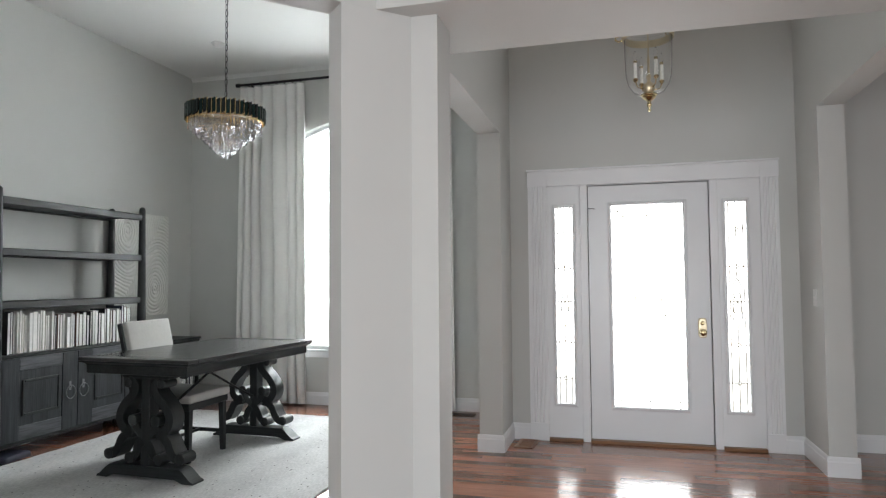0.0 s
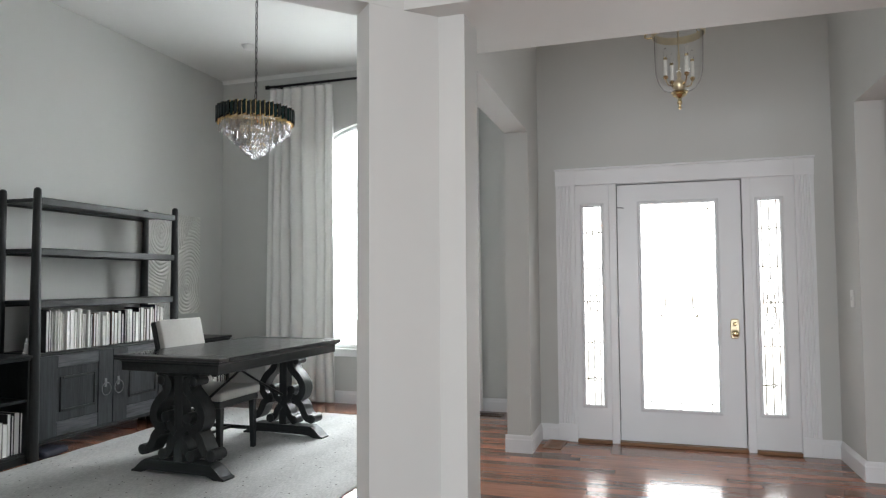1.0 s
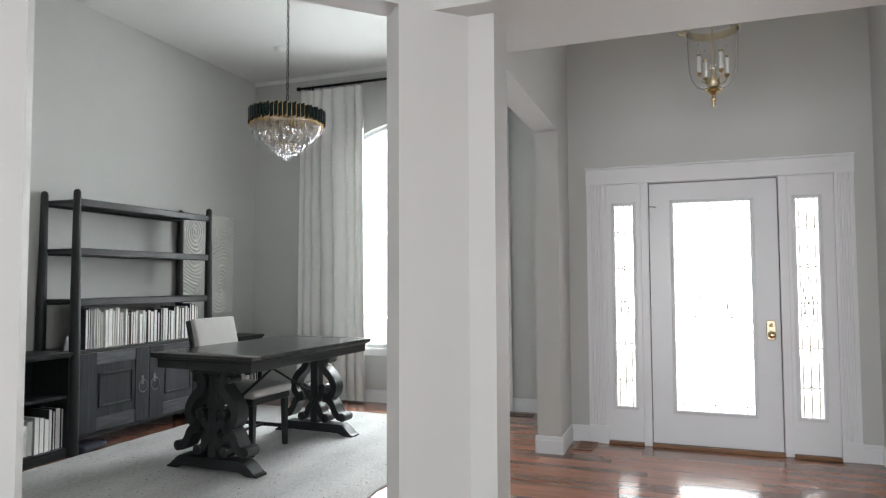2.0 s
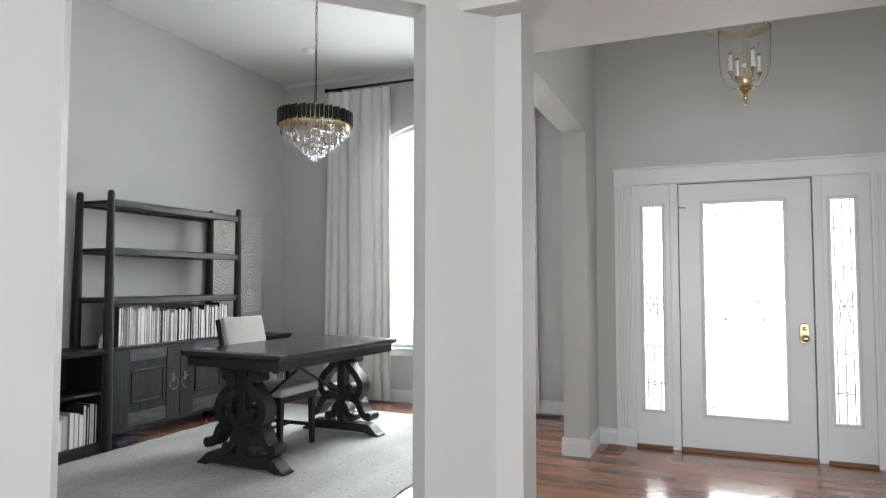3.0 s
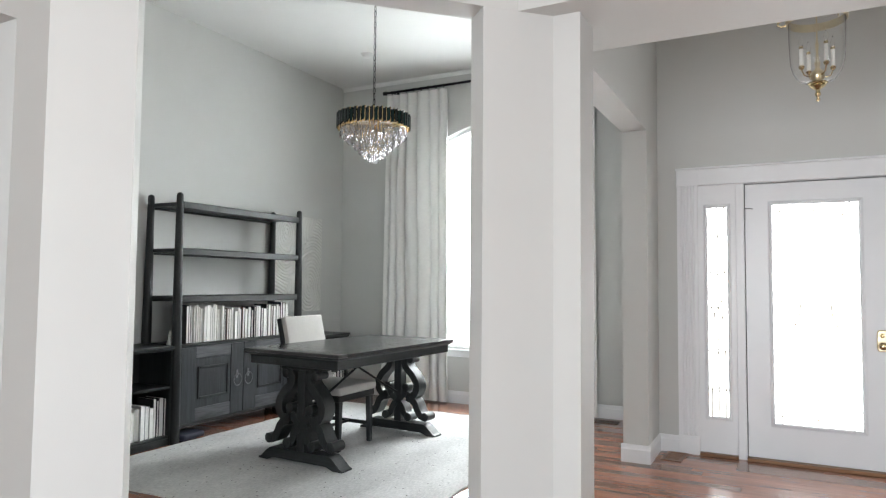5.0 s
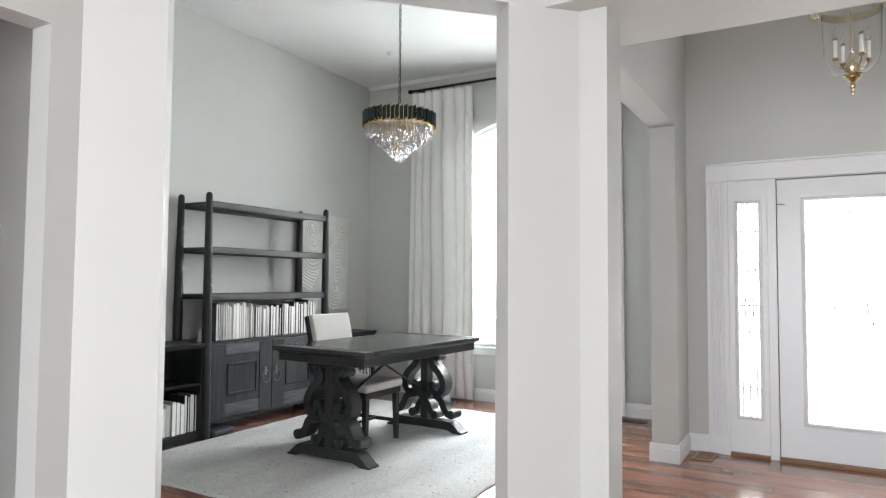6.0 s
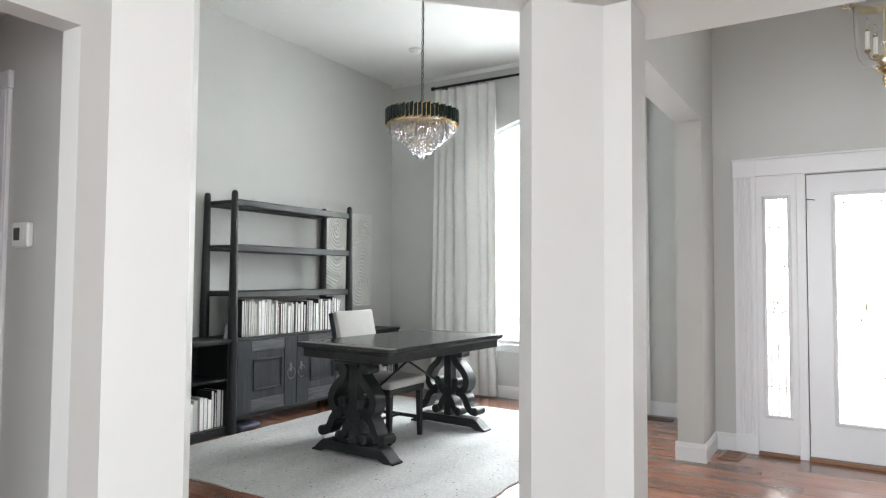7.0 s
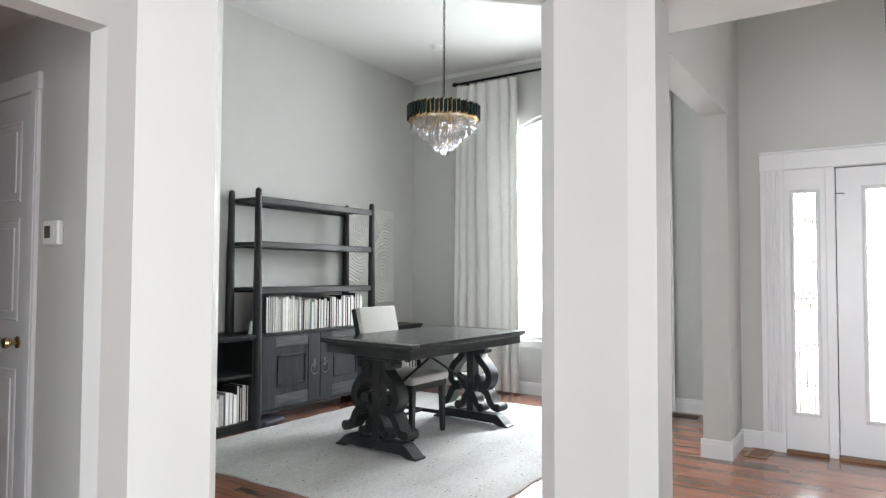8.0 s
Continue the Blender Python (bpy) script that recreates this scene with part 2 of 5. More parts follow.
def grain_wood(name, dark, light, rough=0.4, axis=1, fine=60.0, coat=0.0, rand=0.0, rough_vary=0.08, bump=0.25, island=False, spec=0.42):
    """Wood whose grain runs along one axis of the object."""
    m = bpy.data.materials.new(name)
    m.use_nodes = True
    n, l = m.node_tree.nodes, m.node_tree.links
    p = n["Principled BSDF"]
    p.inputs["Coat Weight"].default_value, p.inputs["Coat Roughness"].default_value = coat, 0.07
    p.inputs["Specular IOR Level"].default_value = spec
    tc = n.new("ShaderNodeTexCoord")
    info = n.new("ShaderNodeObjectInfo")
    off = n.new("ShaderNodeVectorMath")
    off.operation = "ADD"
    sc = n.new("ShaderNodeMath")
    sc.operation = "MULTIPLY"
    sc.inputs[1].default_value = 37.0
    lot = info.outputs["Random"]
    if island:
        lot = n.new("ShaderNodeNewGeometry").outputs["Random Per Island"]
    l.new(lot, sc.inputs[0])
    l.new(tc.outputs["Object"], off.inputs[0])
    l.new(sc.outputs[0], off.inputs[1])
    mp = n.new("ShaderNodeMapping")
    s = [1.0, 1.0, 1.0]
    s[axis] = 0.06
    mp.inputs["Scale"].default_value = s
    l.new(off.outputs["Vector"], mp.inputs["Vector"])
    a = n.new("ShaderNodeTexNoise")
    a.inputs["Scale"].default_value, a.inputs["Detail"].default_value, a.inputs["Roughness"].default_value = fine, 8, 0.65
    b = n.new("ShaderNodeTexNoise")
    b.inputs["Scale"].default_value, b.inputs["Detail"].default_value = fine * 0.12, 3
    l.new(mp.outputs["Vector"], a.inputs["Vector"])
    l.new(mp.outputs["Vector"], b.inputs["Vector"])
    f = n.new("ShaderNodeMath")
    f.operation = "MULTIPLY_ADD"
    f.inputs[1].default_value = 0.6
    l.new(a.outputs["Fac"], f.inputs[0])
    half = n.new("ShaderNodeMath")
    half.operation = "MULTIPLY"
    half.inputs[1].default_value = 0.4
    l.new(b.outputs["Fac"], half.inputs[0])
    l.new(half.outputs[0], f.inputs[2])
    ramp = n.new("ShaderNodeValToRGB")
    ramp.color_ramp.elements[0].position, ramp.color_ramp.elements[1].position = 0.36, 0.66
    ramp.color_ramp.elements[0].color, ramp.color_ramp.elements[1].color = (*dark, 1), (*light, 1)
    l.new(f.outputs[0], ramp.inputs["Fac"])
    colour = ramp.outputs["Color"]
    if rand:
        rr = n.new("ShaderNodeMapRange")
        rr.inputs["To Min"].default_value, rr.inputs["To Max"].default_value = 1 - rand, 1 + rand
        l.new(lot, rr.inputs["Value"])
        vm = n.new("ShaderNodeVectorMath")
        vm.operation = "SCALE"
        l.new(colour, vm.inputs[0])
        l.new(rr.outputs["Result"], vm.inputs["Scale"])
        colour = vm.outputs["Vector"]
    l.new(colour, p.inputs["Base Color"])
    rv = n.new("ShaderNodeMapRange")
    rv.inputs["To Min"].default_value, rv.inputs["To Max"].default_value = rough - rough_vary, rough + rough_vary
    l.new(a.outputs["Fac"], rv.inputs["Value"])
    l.new(rv.outputs["Result"], p.inputs["Roughness"])
    bp = n.new("ShaderNodeBump")
    bp.inputs["Strength"].default_value, bp.inputs["Distance"].default_value = bump, 0.002
    l.new(a.outputs["Fac"], bp.inputs["Height"])
    l.new(bp.outputs["Normal"], p.inputs["Normal"])
    return m


def glass(name, tint=(1, 1, 1), rough=0.0, ior=1.45):
    m = bpy.data.materials.new(name)
    m.use_nodes = True
    p = m.node_tree.nodes["Principled BSDF"]
    p.inputs["Base Color"].default_value = (*tint, 1)
    p.inputs["Roughness"].default_value, p.inputs["IOR"].default_value = rough, ior
    p.inputs["Transmission Weight"].default_value = 1.0
    return m


def glow(name, colour, strength):
    m = bpy.data.materials.new(name)
    m.use_nodes = True
    p = m.node_tree.nodes["Principled BSDF"]
    p.inputs["Base Color"].default_value = (*colour, 1)
    p.inputs["Emission Color"].default_value = (*colour, 1)
    p.inputs["Emission Strength"].default_value = strength
    return m


BLACKWOOD = grain_wood("black-stained wood", (0.0055, 0.0068, 0.0070), (0.027, 0.031, 0.032), 0.42, axis=1)
BLACKWOOD_X = grain_wood("black-stained cross wood", (0.0055, 0.0068, 0.0070), (0.027, 0.031, 0.032), 0.42, axis=0)
BLACKWOOD_Z = grain_wood("black-stained upright wood", (0.0055, 0.0068, 0.0070), (0.027, 0.031, 0.032), 0.42, axis=2)
CABWOOD = grain_wood("black-stained cabinet wood", (0.009, 0.0104, 0.012), (0.056, 0.060, 0.068), 0.45, axis=2, fine=80, spec=0.3)
WORNWOOD = grain_wood("worn grey-black wood", (0.016, 0.017, 0.019), (0.13, 0.135, 0.148), 0.5, axis=1, fine=90)
TOPWOOD = grain_wood("black tabletop wood", (0.007, 0.0075, 0.008), (0.06, 0.06, 0.064), 0.24, axis=1, fine=70, rand=0.3, rough_vary=0.12)
CHERRY = grain_wood("polished cherry strip", (0.20, 0.078, 0.046), (0.36, 0.16, 0.096), 0.22, axis=0, fine=45, coat=0.35, rand=0.32, rough_vary=0.04, bump=0.025, spec=0.5)
CHERRY_REST = grain_wood("polished cherry strips", (0.20, 0.078, 0.046), (0.36, 0.16, 0.096), 0.22, axis=0, fine=45, coat=0.35, rand=0.32, rough_vary=0.04, bump=0.025, spec=0.5, island=True)
OAK = grain_wood("oak sill", (0.15, 0.07, 0.03), (0.30, 0.15, 0.07), 0.4, axis=0)
VENTWOOD = grain_wood("cherry vent", (0.20, 0.09, 0.045), (0.38, 0.19, 0.10), 0.35, axis=0)
BRASS = material("polished brass", (0.66, 0.54, 0.32), 0.2, metal=1.0, vary=0.08, scale=20)
DULLBRASS = material("aged brass", (0.66, 0.57, 0.40), 0.32, metal=1.0, vary=0.1, scale=20)
GOLD = material("gold-plated metal", (0.85, 0.60, 0.28), 0.22, metal=1.0, vary=0.06, scale=20)
BLACKMETAL = material("matt black iron", (0.015, 0.015, 0.016), 0.42, metal=0.6, vary=0.15, scale=30)
PEWTER = material("brushed pewter", (0.24, 0.24, 0.25), 0.28, metal=1.0, vary=0.1, scale=40)
GREENBLACK = material("gloss green-black lacquer", (0.008, 0.018, 0.016), 0.16, vary=0.2, scale=30, rand=0.4)
CURTAIN = material("off-white linen curtain", (0.87, 0.87, 0.845), 0.9, vary=0.04, scale=40, bump=0.05, bump_scale=400)


def lets_light_through(mat, share, colour):
    """Mixes a share of translucency into a material."""
    nt = mat.node_tree
    trans = nt.nodes.new("ShaderNodeBsdfTranslucent")
    trans.inputs["Color"].default_value = (*colour, 1)
    both = nt.nodes.new("ShaderNodeMixShader")
    both.inputs["Fac"].default_value = share
    nt.links.new(nt.nodes["Principled BSDF"].outputs["BSDF"], both.inputs[1])
    nt.links.new(trans.outputs["BSDF"], both.inputs[2])
    nt.links.new(both.outputs["Shader"], nt.nodes["Material Output"].inputs["Surface"])


lets_light_through(CURTAIN, 0.12, (0.74, 0.74, 0.72))
LINEN = material("oatmeal linen upholstery", (0.51, 0.495, 0.47), 0.9, vary=0.05, scale=50, bump=0.4, bump_scale=420)
PLASTER = material("chalk-white carved wood", (0.66, 0.66, 0.63), 0.7, vary=0.06, scale=12, bump=0.2, bump_scale=120)
PLASTIC = material("white plastic", (0.78, 0.78, 0.77), 0.4, vary=0.02, scale=9)
SCREEN = material("grey display", (0.10, 0.11, 0.10), 0.25, vary=0.1, scale=30)
LEAD = material("brass-toned came", (0.50, 0.42, 0.30), 0.45, vary=0.15, scale=60)
# translucency imitates the window glare that pales the leading
lets_light_through(LEAD, 0.10, (0.70, 0.62, 0.46))
CANDLE = material("white candle sleeve", (0.8, 0.79, 0.74), 0.5, vary=0.03, scale=9)
PAGES = material("cream book pages", (0.88, 0.865, 0.845), 0.85, vary=0.06, scale=30, rand=0.12, bump=0.3, bump_scale=300)
GAP = material("dark gap rubber", (0.015, 0.015, 0.015), 0.8, vary=0.1, scale=20)
VENTMETAL = material("brown metal vent", (0.07, 0.05, 0.04), 0.45, metal=0.5, vary=0.15, scale=30)
PANE = glass("clear window glass", (0.99, 1.0, 0.99))
BELL = glass("clear bell-jar glass", (1, 1, 1), 0.0, 1.3)
CRYSTAL = glass("cut crystal", (0.86, 0.85, 0.87), 0.03, 1.5)
CRYSTAL.node_tree.nodes["Principled BSDF"].inputs["Transmission Weight"].default_value = 0.93


def rug_material():
    m = bpy.data.materials.new("flecked ivory wool")
    m.use_nodes = True
    n, l = m.node_tree.nodes, m.node_tree.links
    p = n["Principled BSDF"]
    p.inputs["Roughness"].default_value = 0.95
    tc = n.new("ShaderNodeTexCoord")
    weave = n.new("ShaderNodeTexNoise")
    weave.inputs["Scale"].default_value, weave.inputs["Detail"].default_value = 85, 6
    mp = n.new("ShaderNodeMapping")
    mp.inputs["Scale"].default_value = (1, 0.35, 1)
    l.new(tc.outputs["Object"], mp.inputs["Vector"])
    l.new(mp.outputs["Vector"], weave.inputs["Vector"])
    big = n.new("ShaderNodeTexNoise")
    big.inputs["Scale"].default_value, big.inputs["Detail"].default_value = 3.2, 4
    l.new(mp.outputs["Vector"], big.inputs["Vector"])
    ramp = n.new("ShaderNodeValToRGB")
    ramp.color_ramp.elements[0].position, ramp.color_ramp.elements[1].position = 0.3, 0.7
    ramp.color_ramp.elements[0].color, ramp.color_ramp.elements[1].color = (0.38, 0.382, 0.385, 1), (0.74, 0.735, 0.725, 1)
    mixf = n.new("ShaderNodeMath")
    mixf.operation = "ADD"
    l.new(weave.outputs["Fac"], mixf.inputs[0])
    l.new(big.outputs["Fac"], mixf.inputs[1])
    half = n.new("ShaderNodeMath")
    half.operation = "MULTIPLY"
    half.inputs[1].default_value = 0.5
    l.new(mixf.outputs[0], half.inputs[0])
    l.new(half.outputs[0], ramp.inputs["Fac"])
    # sparse dark flecks
    v = n.new("ShaderNodeTexVoronoi")
    v.inputs["Scale"].default_value = 36
    l.new(tc.outputs["Object"], v.inputs["Vector"])
    thr = n.new("ShaderNodeMath")
    thr.operation = "LESS_THAN"
    thr.inputs[1].default_value = 0.22
    l.new(v.outputs["Distance"], thr.inputs[0])
    rare = n.new("ShaderNodeSeparateColor")
    l.new(v.outputs["Color"], rare.inputs["Color"])
    few = n.new("ShaderNodeMath")
    few.operation = "GREATER_THAN"
    few.inputs[1].default_value = 0.92
    l.new(rare.outputs["Red"], few.inputs[0])
    both = n.new("ShaderNodeMath")
    both.operation = "MULTIPLY"
    l.new(thr.outputs[0], both.inputs[0])
    l.new(few.outputs[0], both.inputs[1])
    mix = n.new("ShaderNodeMix")
    mix.data_type = "RGBA"
    l.new(both.outputs[0], mix.inputs["Factor"])
    l.new(ramp.outputs["Color"], mix.inputs["A"])
    mix.inputs["B"].default_value = (0.08, 0.075, 0.075, 1)
    l.new(mix.outputs["Result"], p.inputs["Base Color"])
    b = n.new("ShaderNodeBump")
    b.inputs["Strength"].default_value, b.inputs["Distance"].default_value = 0.6, 0.006
    l.new(weave.outputs["Fac"], b.inputs["Height"])
    l.new(b.outputs["Normal"], p.inputs["Normal"])
    return m


RUG = rug_material()

# ---- outside ----
SKYGLOW = glow("bright overcast distance", (1.0, 1.0, 1.0), 1.7)
tagged(link("backdrop", boxes(((-16, 14.0, -1), (14, 14.1, 12))), SKYGLOW), "overexposed white daylight outside the front windows", "backdrop", kind="structure")
PAVING = material("pale concrete", (0.42, 0.41, 0.39), 0.9, vary=0.1, scale=4, bump=0.3)
tagged(link("ground", boxes(((-40, -40, -0.4), (40, 60, -0.15))), PAVING), "pale concrete ground outside the house", "ground", kind="structure")

# ---- baseboards ----


def baseboard(a, b, side):
    """A skirting from a to b (x, y) whose face stands out to the side given."""
    a, b, s = Vector((*a, 0)), Vector((*b, 0)), Vector((*side, 0))
    bm = bmesh.new()
    profile = [(0, 0), (0.015, 0), (0.015, 0.095), (0.011, 0.103), (0.009, 0.118), (0.005, 0.128), (0, 0.130)]
    rings = [[bm.verts.new(p + s * d + Vector((0, 0, z))) for d, z in profile] for p in (a, b)]
    n = len(profile)
    for i in range(n):
        bm.faces.new((rings[0][i], rings[0][(i + 1) % n], rings[1][(i + 1) % n], rings[1][i]))
    bm.faces.new(rings[0])
    bm.faces.new(rings[1][::-1])
    return tagged(link("baseboard", bm, WHITE), "white painted moulded baseboard along the wall", "baseboard", kind="structure")


E_ = 0.015
baseboard((WL, STUB_L), (WL, FRONT - E_), (1, 0))
baseboard((WL - T - E_, STUB_L), (WL + E_, STUB_L), (0, -1))
baseboard((WL - T, STUB_L), (WL - T, OFFICE_Y - E_), (-1, 0))
baseboard((WL, FRONT), (-0.724, FRONT), (0, -1))
baseboard((1.171, FRONT), (WR, FRONT), (0, -1))
baseboard((WR, STUB_R), (WR, FRONT - E_), (-1, 0))
baseboard((WR - E_, STUB_R), (WR + T - 0.015 + E_, STUB_R), (0, -1))
baseboard((WR + T - 0.015, STUB_R), (WR + T - 0.015, 5.57 - E_), (1, 0))
baseboard((WR + T - 0.015, 5.57), (RIGHT_X, 5.57), (0, -1))
baseboard((OFFICE_X, OFFICE_Y), (WL - T, OFFICE_Y), (0, -1))
baseboard((OFFICE_X, 1.5), (OFFICE_X, OFFICE_Y - E_), (1, 0))
baseboard((-6.0, 1.40), (-3.92, 1.40), (0, -1))
baseboard((-3.0, 1.40), (HALL_X - 0.1, 1.40), (0, -1))

# ---- front door, sidelights and their surround ----
Y0 = FRONT - 0.02


def fluted(x0, x1, z0, z1):
    """A pilaster board with five flutes."""
    bm = bmesh.new()
    n = 5
    pts = [(x0, FRONT), (x0, Y0)]
    w = x1 - x0
    edge, fw = w * 0.14, w * 0.72 / n
    for i in range(n):
        a = x0 + edge + i * fw
        pts += [(a + fw * 0.12, Y0), (a + fw * 0.3, Y0 + 0.003), (a + fw * 0.5, Y0 + 0.0045), (a + fw * 0.7, Y0 + 0.003), (a + fw * 0.88, Y0)]
    pts += [(x1, Y0), (x1, FRONT)]
    prism(bm, pts, z0, z1)
    return bm


surround = thing("door_surround", (0, 0, 0), label="white painted fluted casing round the front door", category="door casing", kind="structure")
part("pilaster", fluted(-0.722, -0.571, 0.14, 2.065), WHITE, surround)
part("pilaster", fluted(1.043, 1.169, 0.14, 2.065), WHITE, surround)
part("plinth_block", boxes(((-0.724, Y0 - 0.004, 0), (-0.569, FRONT, 0.14)), bevel=0.003), WHITE, surround)
part("plinth_block", boxes(((1.041, Y0 - 0.004, 0), (1.171, FRONT, 0.14)), bevel=0.003), WHITE, surround)
part("frieze", boxes(((-0.724, Y0 - 0.003, 2.065), (1.171, FRONT, 2.187)), bevel=0.003), WHITE, surround)
part("corner_block", boxes(((-0.726, Y0 - 0.006, 2.062), (-0.567, Y0 - 0.0031, 2.188)), bevel=0.002), WHITE, surround)
part("corner_block", boxes(((1.039, Y0 - 0.006, 2.062), (1.173, Y0 - 0.0031, 2.188)), bevel=0.002), WHITE, surround)
part("cap", boxes(((-0.732, Y0 - 0.014, 2.187), (1.179, FRONT, 2.205)), bevel=0.004), WHITE, surround)
for x0, x1 in ((-0.303, -0.243), (0.682, 0.742)):
    part("jamb", boxes(((x0, FRONT + 0.0, 0.0), (x1, FRONT + 0.158, 2.07)), bevel=0.003), WHITE, surround)
part("jamb_head", boxes(((-0.599, FRONT + 0.002, 2.062), (1.044, FRONT + 0.156, 2.0695))), WHITE, surround)
part("stop", boxes(((-0.2429, FRONT + 0.07, 0.03), (-0.232, FRONT + 0.12, 2.06)), ((0.671, FRONT + 0.07, 0.03), (0.6819, FRONT + 0.12, 2.06)), ((-0.23, FRONT + 0.07, 2.05), (0.67, FRONT + 0.12, 2.0615))), GAP, surround, "black weather strip")
for x0, x1 in ((-0.57, -0.303), (-0.243, 0.682), (0.742, 1.042)):
    part("threshold", boxes(((x0, FRONT - 0.03, 0.0), (x1, FRONT + 0.14, 0.024)), bevel=0.004), OAK, surround, "brown oak threshold")


def leaf_with_light(lo, hi, glo, ghi, y0, y1):
    """A panel between lo and hi (x, z) with a window cut through between glo and ghi."""
    return boxes(((lo[0], y0, lo[1]), (glo[0], y1, hi[1])), ((ghi[0], y0, lo[1]), (hi[0], y1, hi[1])),
                 ((glo[0], y0, lo[1]), (ghi[0], y1, glo[1])), ((glo[0], y0, ghi[1]), (ghi[0], y1, hi[1])))


def bead(glo, ghi, y, w=0.028, d=0.012):
    """A moulded frame round a light, mitred."""
    bm = bmesh.new()
    steps = [(0.0, 0.0), (0.0, d * 0.6), (w * 0.3, d), (w * 0.65, d * 0.75), (w, d * 0.2), (w, 0.0)]
    rings = []
    for off, dep in steps:
        rings.append([bm.verts.new((x, y - dep, z)) for x, z in ((glo[0] - off, glo[1] - off), (ghi[0] + off, glo[1] - off), (ghi[0] + off, ghi[1] + off), (glo[0] - off, ghi[1] + off))])
    for a, b in zip(rings, rings[1:]):
        for i in range(4):
            bm.faces.new((a[i], a[(i + 1) % 4], b[(i + 1) % 4], b[i]))
    return bm


def cames(lines, y, r=0.0028):
    bm = bmesh.new()
    for line in lines:
        tube(bm, [(x, y, z) for x, z in line], r, 5)
    return bm


def loop(cx, cz, rx, rz, n=20):
    return [(cx + rx * math.cos(2 * math.pi * i / n), cz + rz * math.sin(2 * math.pi * i / n)) for i in range(n + 1)]


def petal(cx, z0, z1, w, n=10):
    """A pointed leaf outline between two heights."""
    a = [(cx + w * math.sin(math.pi * i / n), z0 + (z1 - z0) * i / n) for i in range(n + 1)]
    return a, [(2 * cx - x, z) for x, z in a]


YD = FRONT + 0.025
door = thing("door_1", (0, 0, 0), label="closed white front door with a full leaded glass light", category="front door", kind="structure")
GLO, GHI = (-0.056, 0.287), (0.490, 1.894)
part("door_leaf", leaf_with_light((-0.237, 0.027), (0.676, 2.055), GLO, GHI, YD, YD + 0.045), DOORPAINT, door)
part("glazing_bead", bead(GLO, GHI, YD), DOORPAINT, door, smooth=False)
pane = part("pane", boxes(((GLO[0] - 0.004, YD + 0.019, GLO[1] - 0.004), (GHI[0] + 0.004, YD + 0.025, GHI[1] + 0.004))), PANE, door, "clear leaded glass pane")
pane.visible_shadow = False
mx = (GLO[0] + GHI[0]) / 2
g0, g1 = GLO[0] + 0.05, GHI[0] - 0.05
lines = [[(g0, GLO[1]), (g0, GHI[1])], [(g1, GLO[1]), (g1, GHI[1])], [(g0 + 0.045, 0.45), (g0 + 0.045, GHI[1] - 0.05)], [(g1 - 0.045, 0.45), (g1 - 0.045, GHI[1] - 0.05)],
         [(GLO[0], GHI[1] - 0.05), (GHI[0], GHI[1] - 0.05)], [(g0, GHI[1] - 0.09), (g1, GHI[1] - 0.09)], [(GLO[0], GLO[1] + 0.05), (GHI[0], GLO[1] + 0.05)],
         [(mx, GHI[1]), (mx, 1.52)], [(mx, GLO[1]), (mx, 0.62)], loop(mx, 1.06, 0.10, 0.30, 28), loop(mx, 1.06, 0.055, 0.16, 24)]
lines += list(petal(mx, 1.30, 1.52, 0.045)) + list(petal(mx, 0.62, 0.82, 0.045))
for s in (-1, 1):
    lines += list(petal(mx + s * 0.13, 1.0, 1.28, 0.03)) + list(petal(mx + s * 0.13, 0.82, 1.02, 0.03))
part("leading", cames(lines, YD + 0.015, 0.0034), LEAD, door, "thin brass-toned leading")
plate = bmesh.new()
zz = 0.918
outline = [(0.612 + 0.033 * math.copysign(abs(math.cos(a)) ** 0.45, math.cos(a)), zz + 0.076 * math.copysign(abs(math.sin(a)) ** 0.5, math.sin(a))) for a in [2 * math.pi * i / 24 for i in range(24)]]
va = [plate.verts.new((x, YD, z)) for x, z in outline]
vb = [plate.verts.new((x, YD - 0.006, z)) for x, z in outline]
vc = [plate.verts.new((0.612 + (x - 0.612) * 0.86, YD - 0.009, zz + (z - zz) * 0.92)) for x, z in outline]
for p, q in ((va, vb), (vb, vc)):
    for i in range(24):
        plate.faces.new((p[i], p[(i + 1) % 24], q[(i + 1) % 24], q[i]))
plate.faces.new(vc)
handle_set = part("handle_plate", plate, DULLBRASS, door, "brass lock plate")


def turned_knob(name, profile, place, mat, parent, rx=90):
    bm = lathe(bmesh.new(), profile, 20)
    bmesh.ops.transform(bm, matrix=pose(*place, rx, 0, 0), verts=bm.verts)
    return part(name, bm, mat, parent, smooth=True)


turned_knob("knob", [(0, 0), (0.012, 0), (0.012, 0.022), (0.022, 0.030), (0.027, 0.042), (0.024, 0.055), (0.012, 0.062), (0, 0.063)], (0.612, YD - 0.008, 0.885), BRASS, handle_set)
turned_knob("deadbolt", [(0, 0), (0.016, 0), (0.015, 0.008), (0.008, 0.010), (0.006, 0.022), (0, 0.022)], (0.612, YD - 0.008, 0.955), BRASS, handle_set)
for z in (1.83, 1.05, 0.23):
    bm = tube(bmesh.new(), [(-0.241, YD - 0.006, z - 0.045), (-0.241, YD - 0.006, z + 0.045)], 0.006, 8)
    part("hinge", bm, PEWTER, door, "satin metal hinge")
bm = tube(bmesh.new(), [(-0.245, YD - 0.008, 1.875), (-0.20, YD - 0.014, 1.872), (-0.185, YD - 0.012, 1.868)], 0.004, 6)
part("hinge_stop", bm, PEWTER, door)

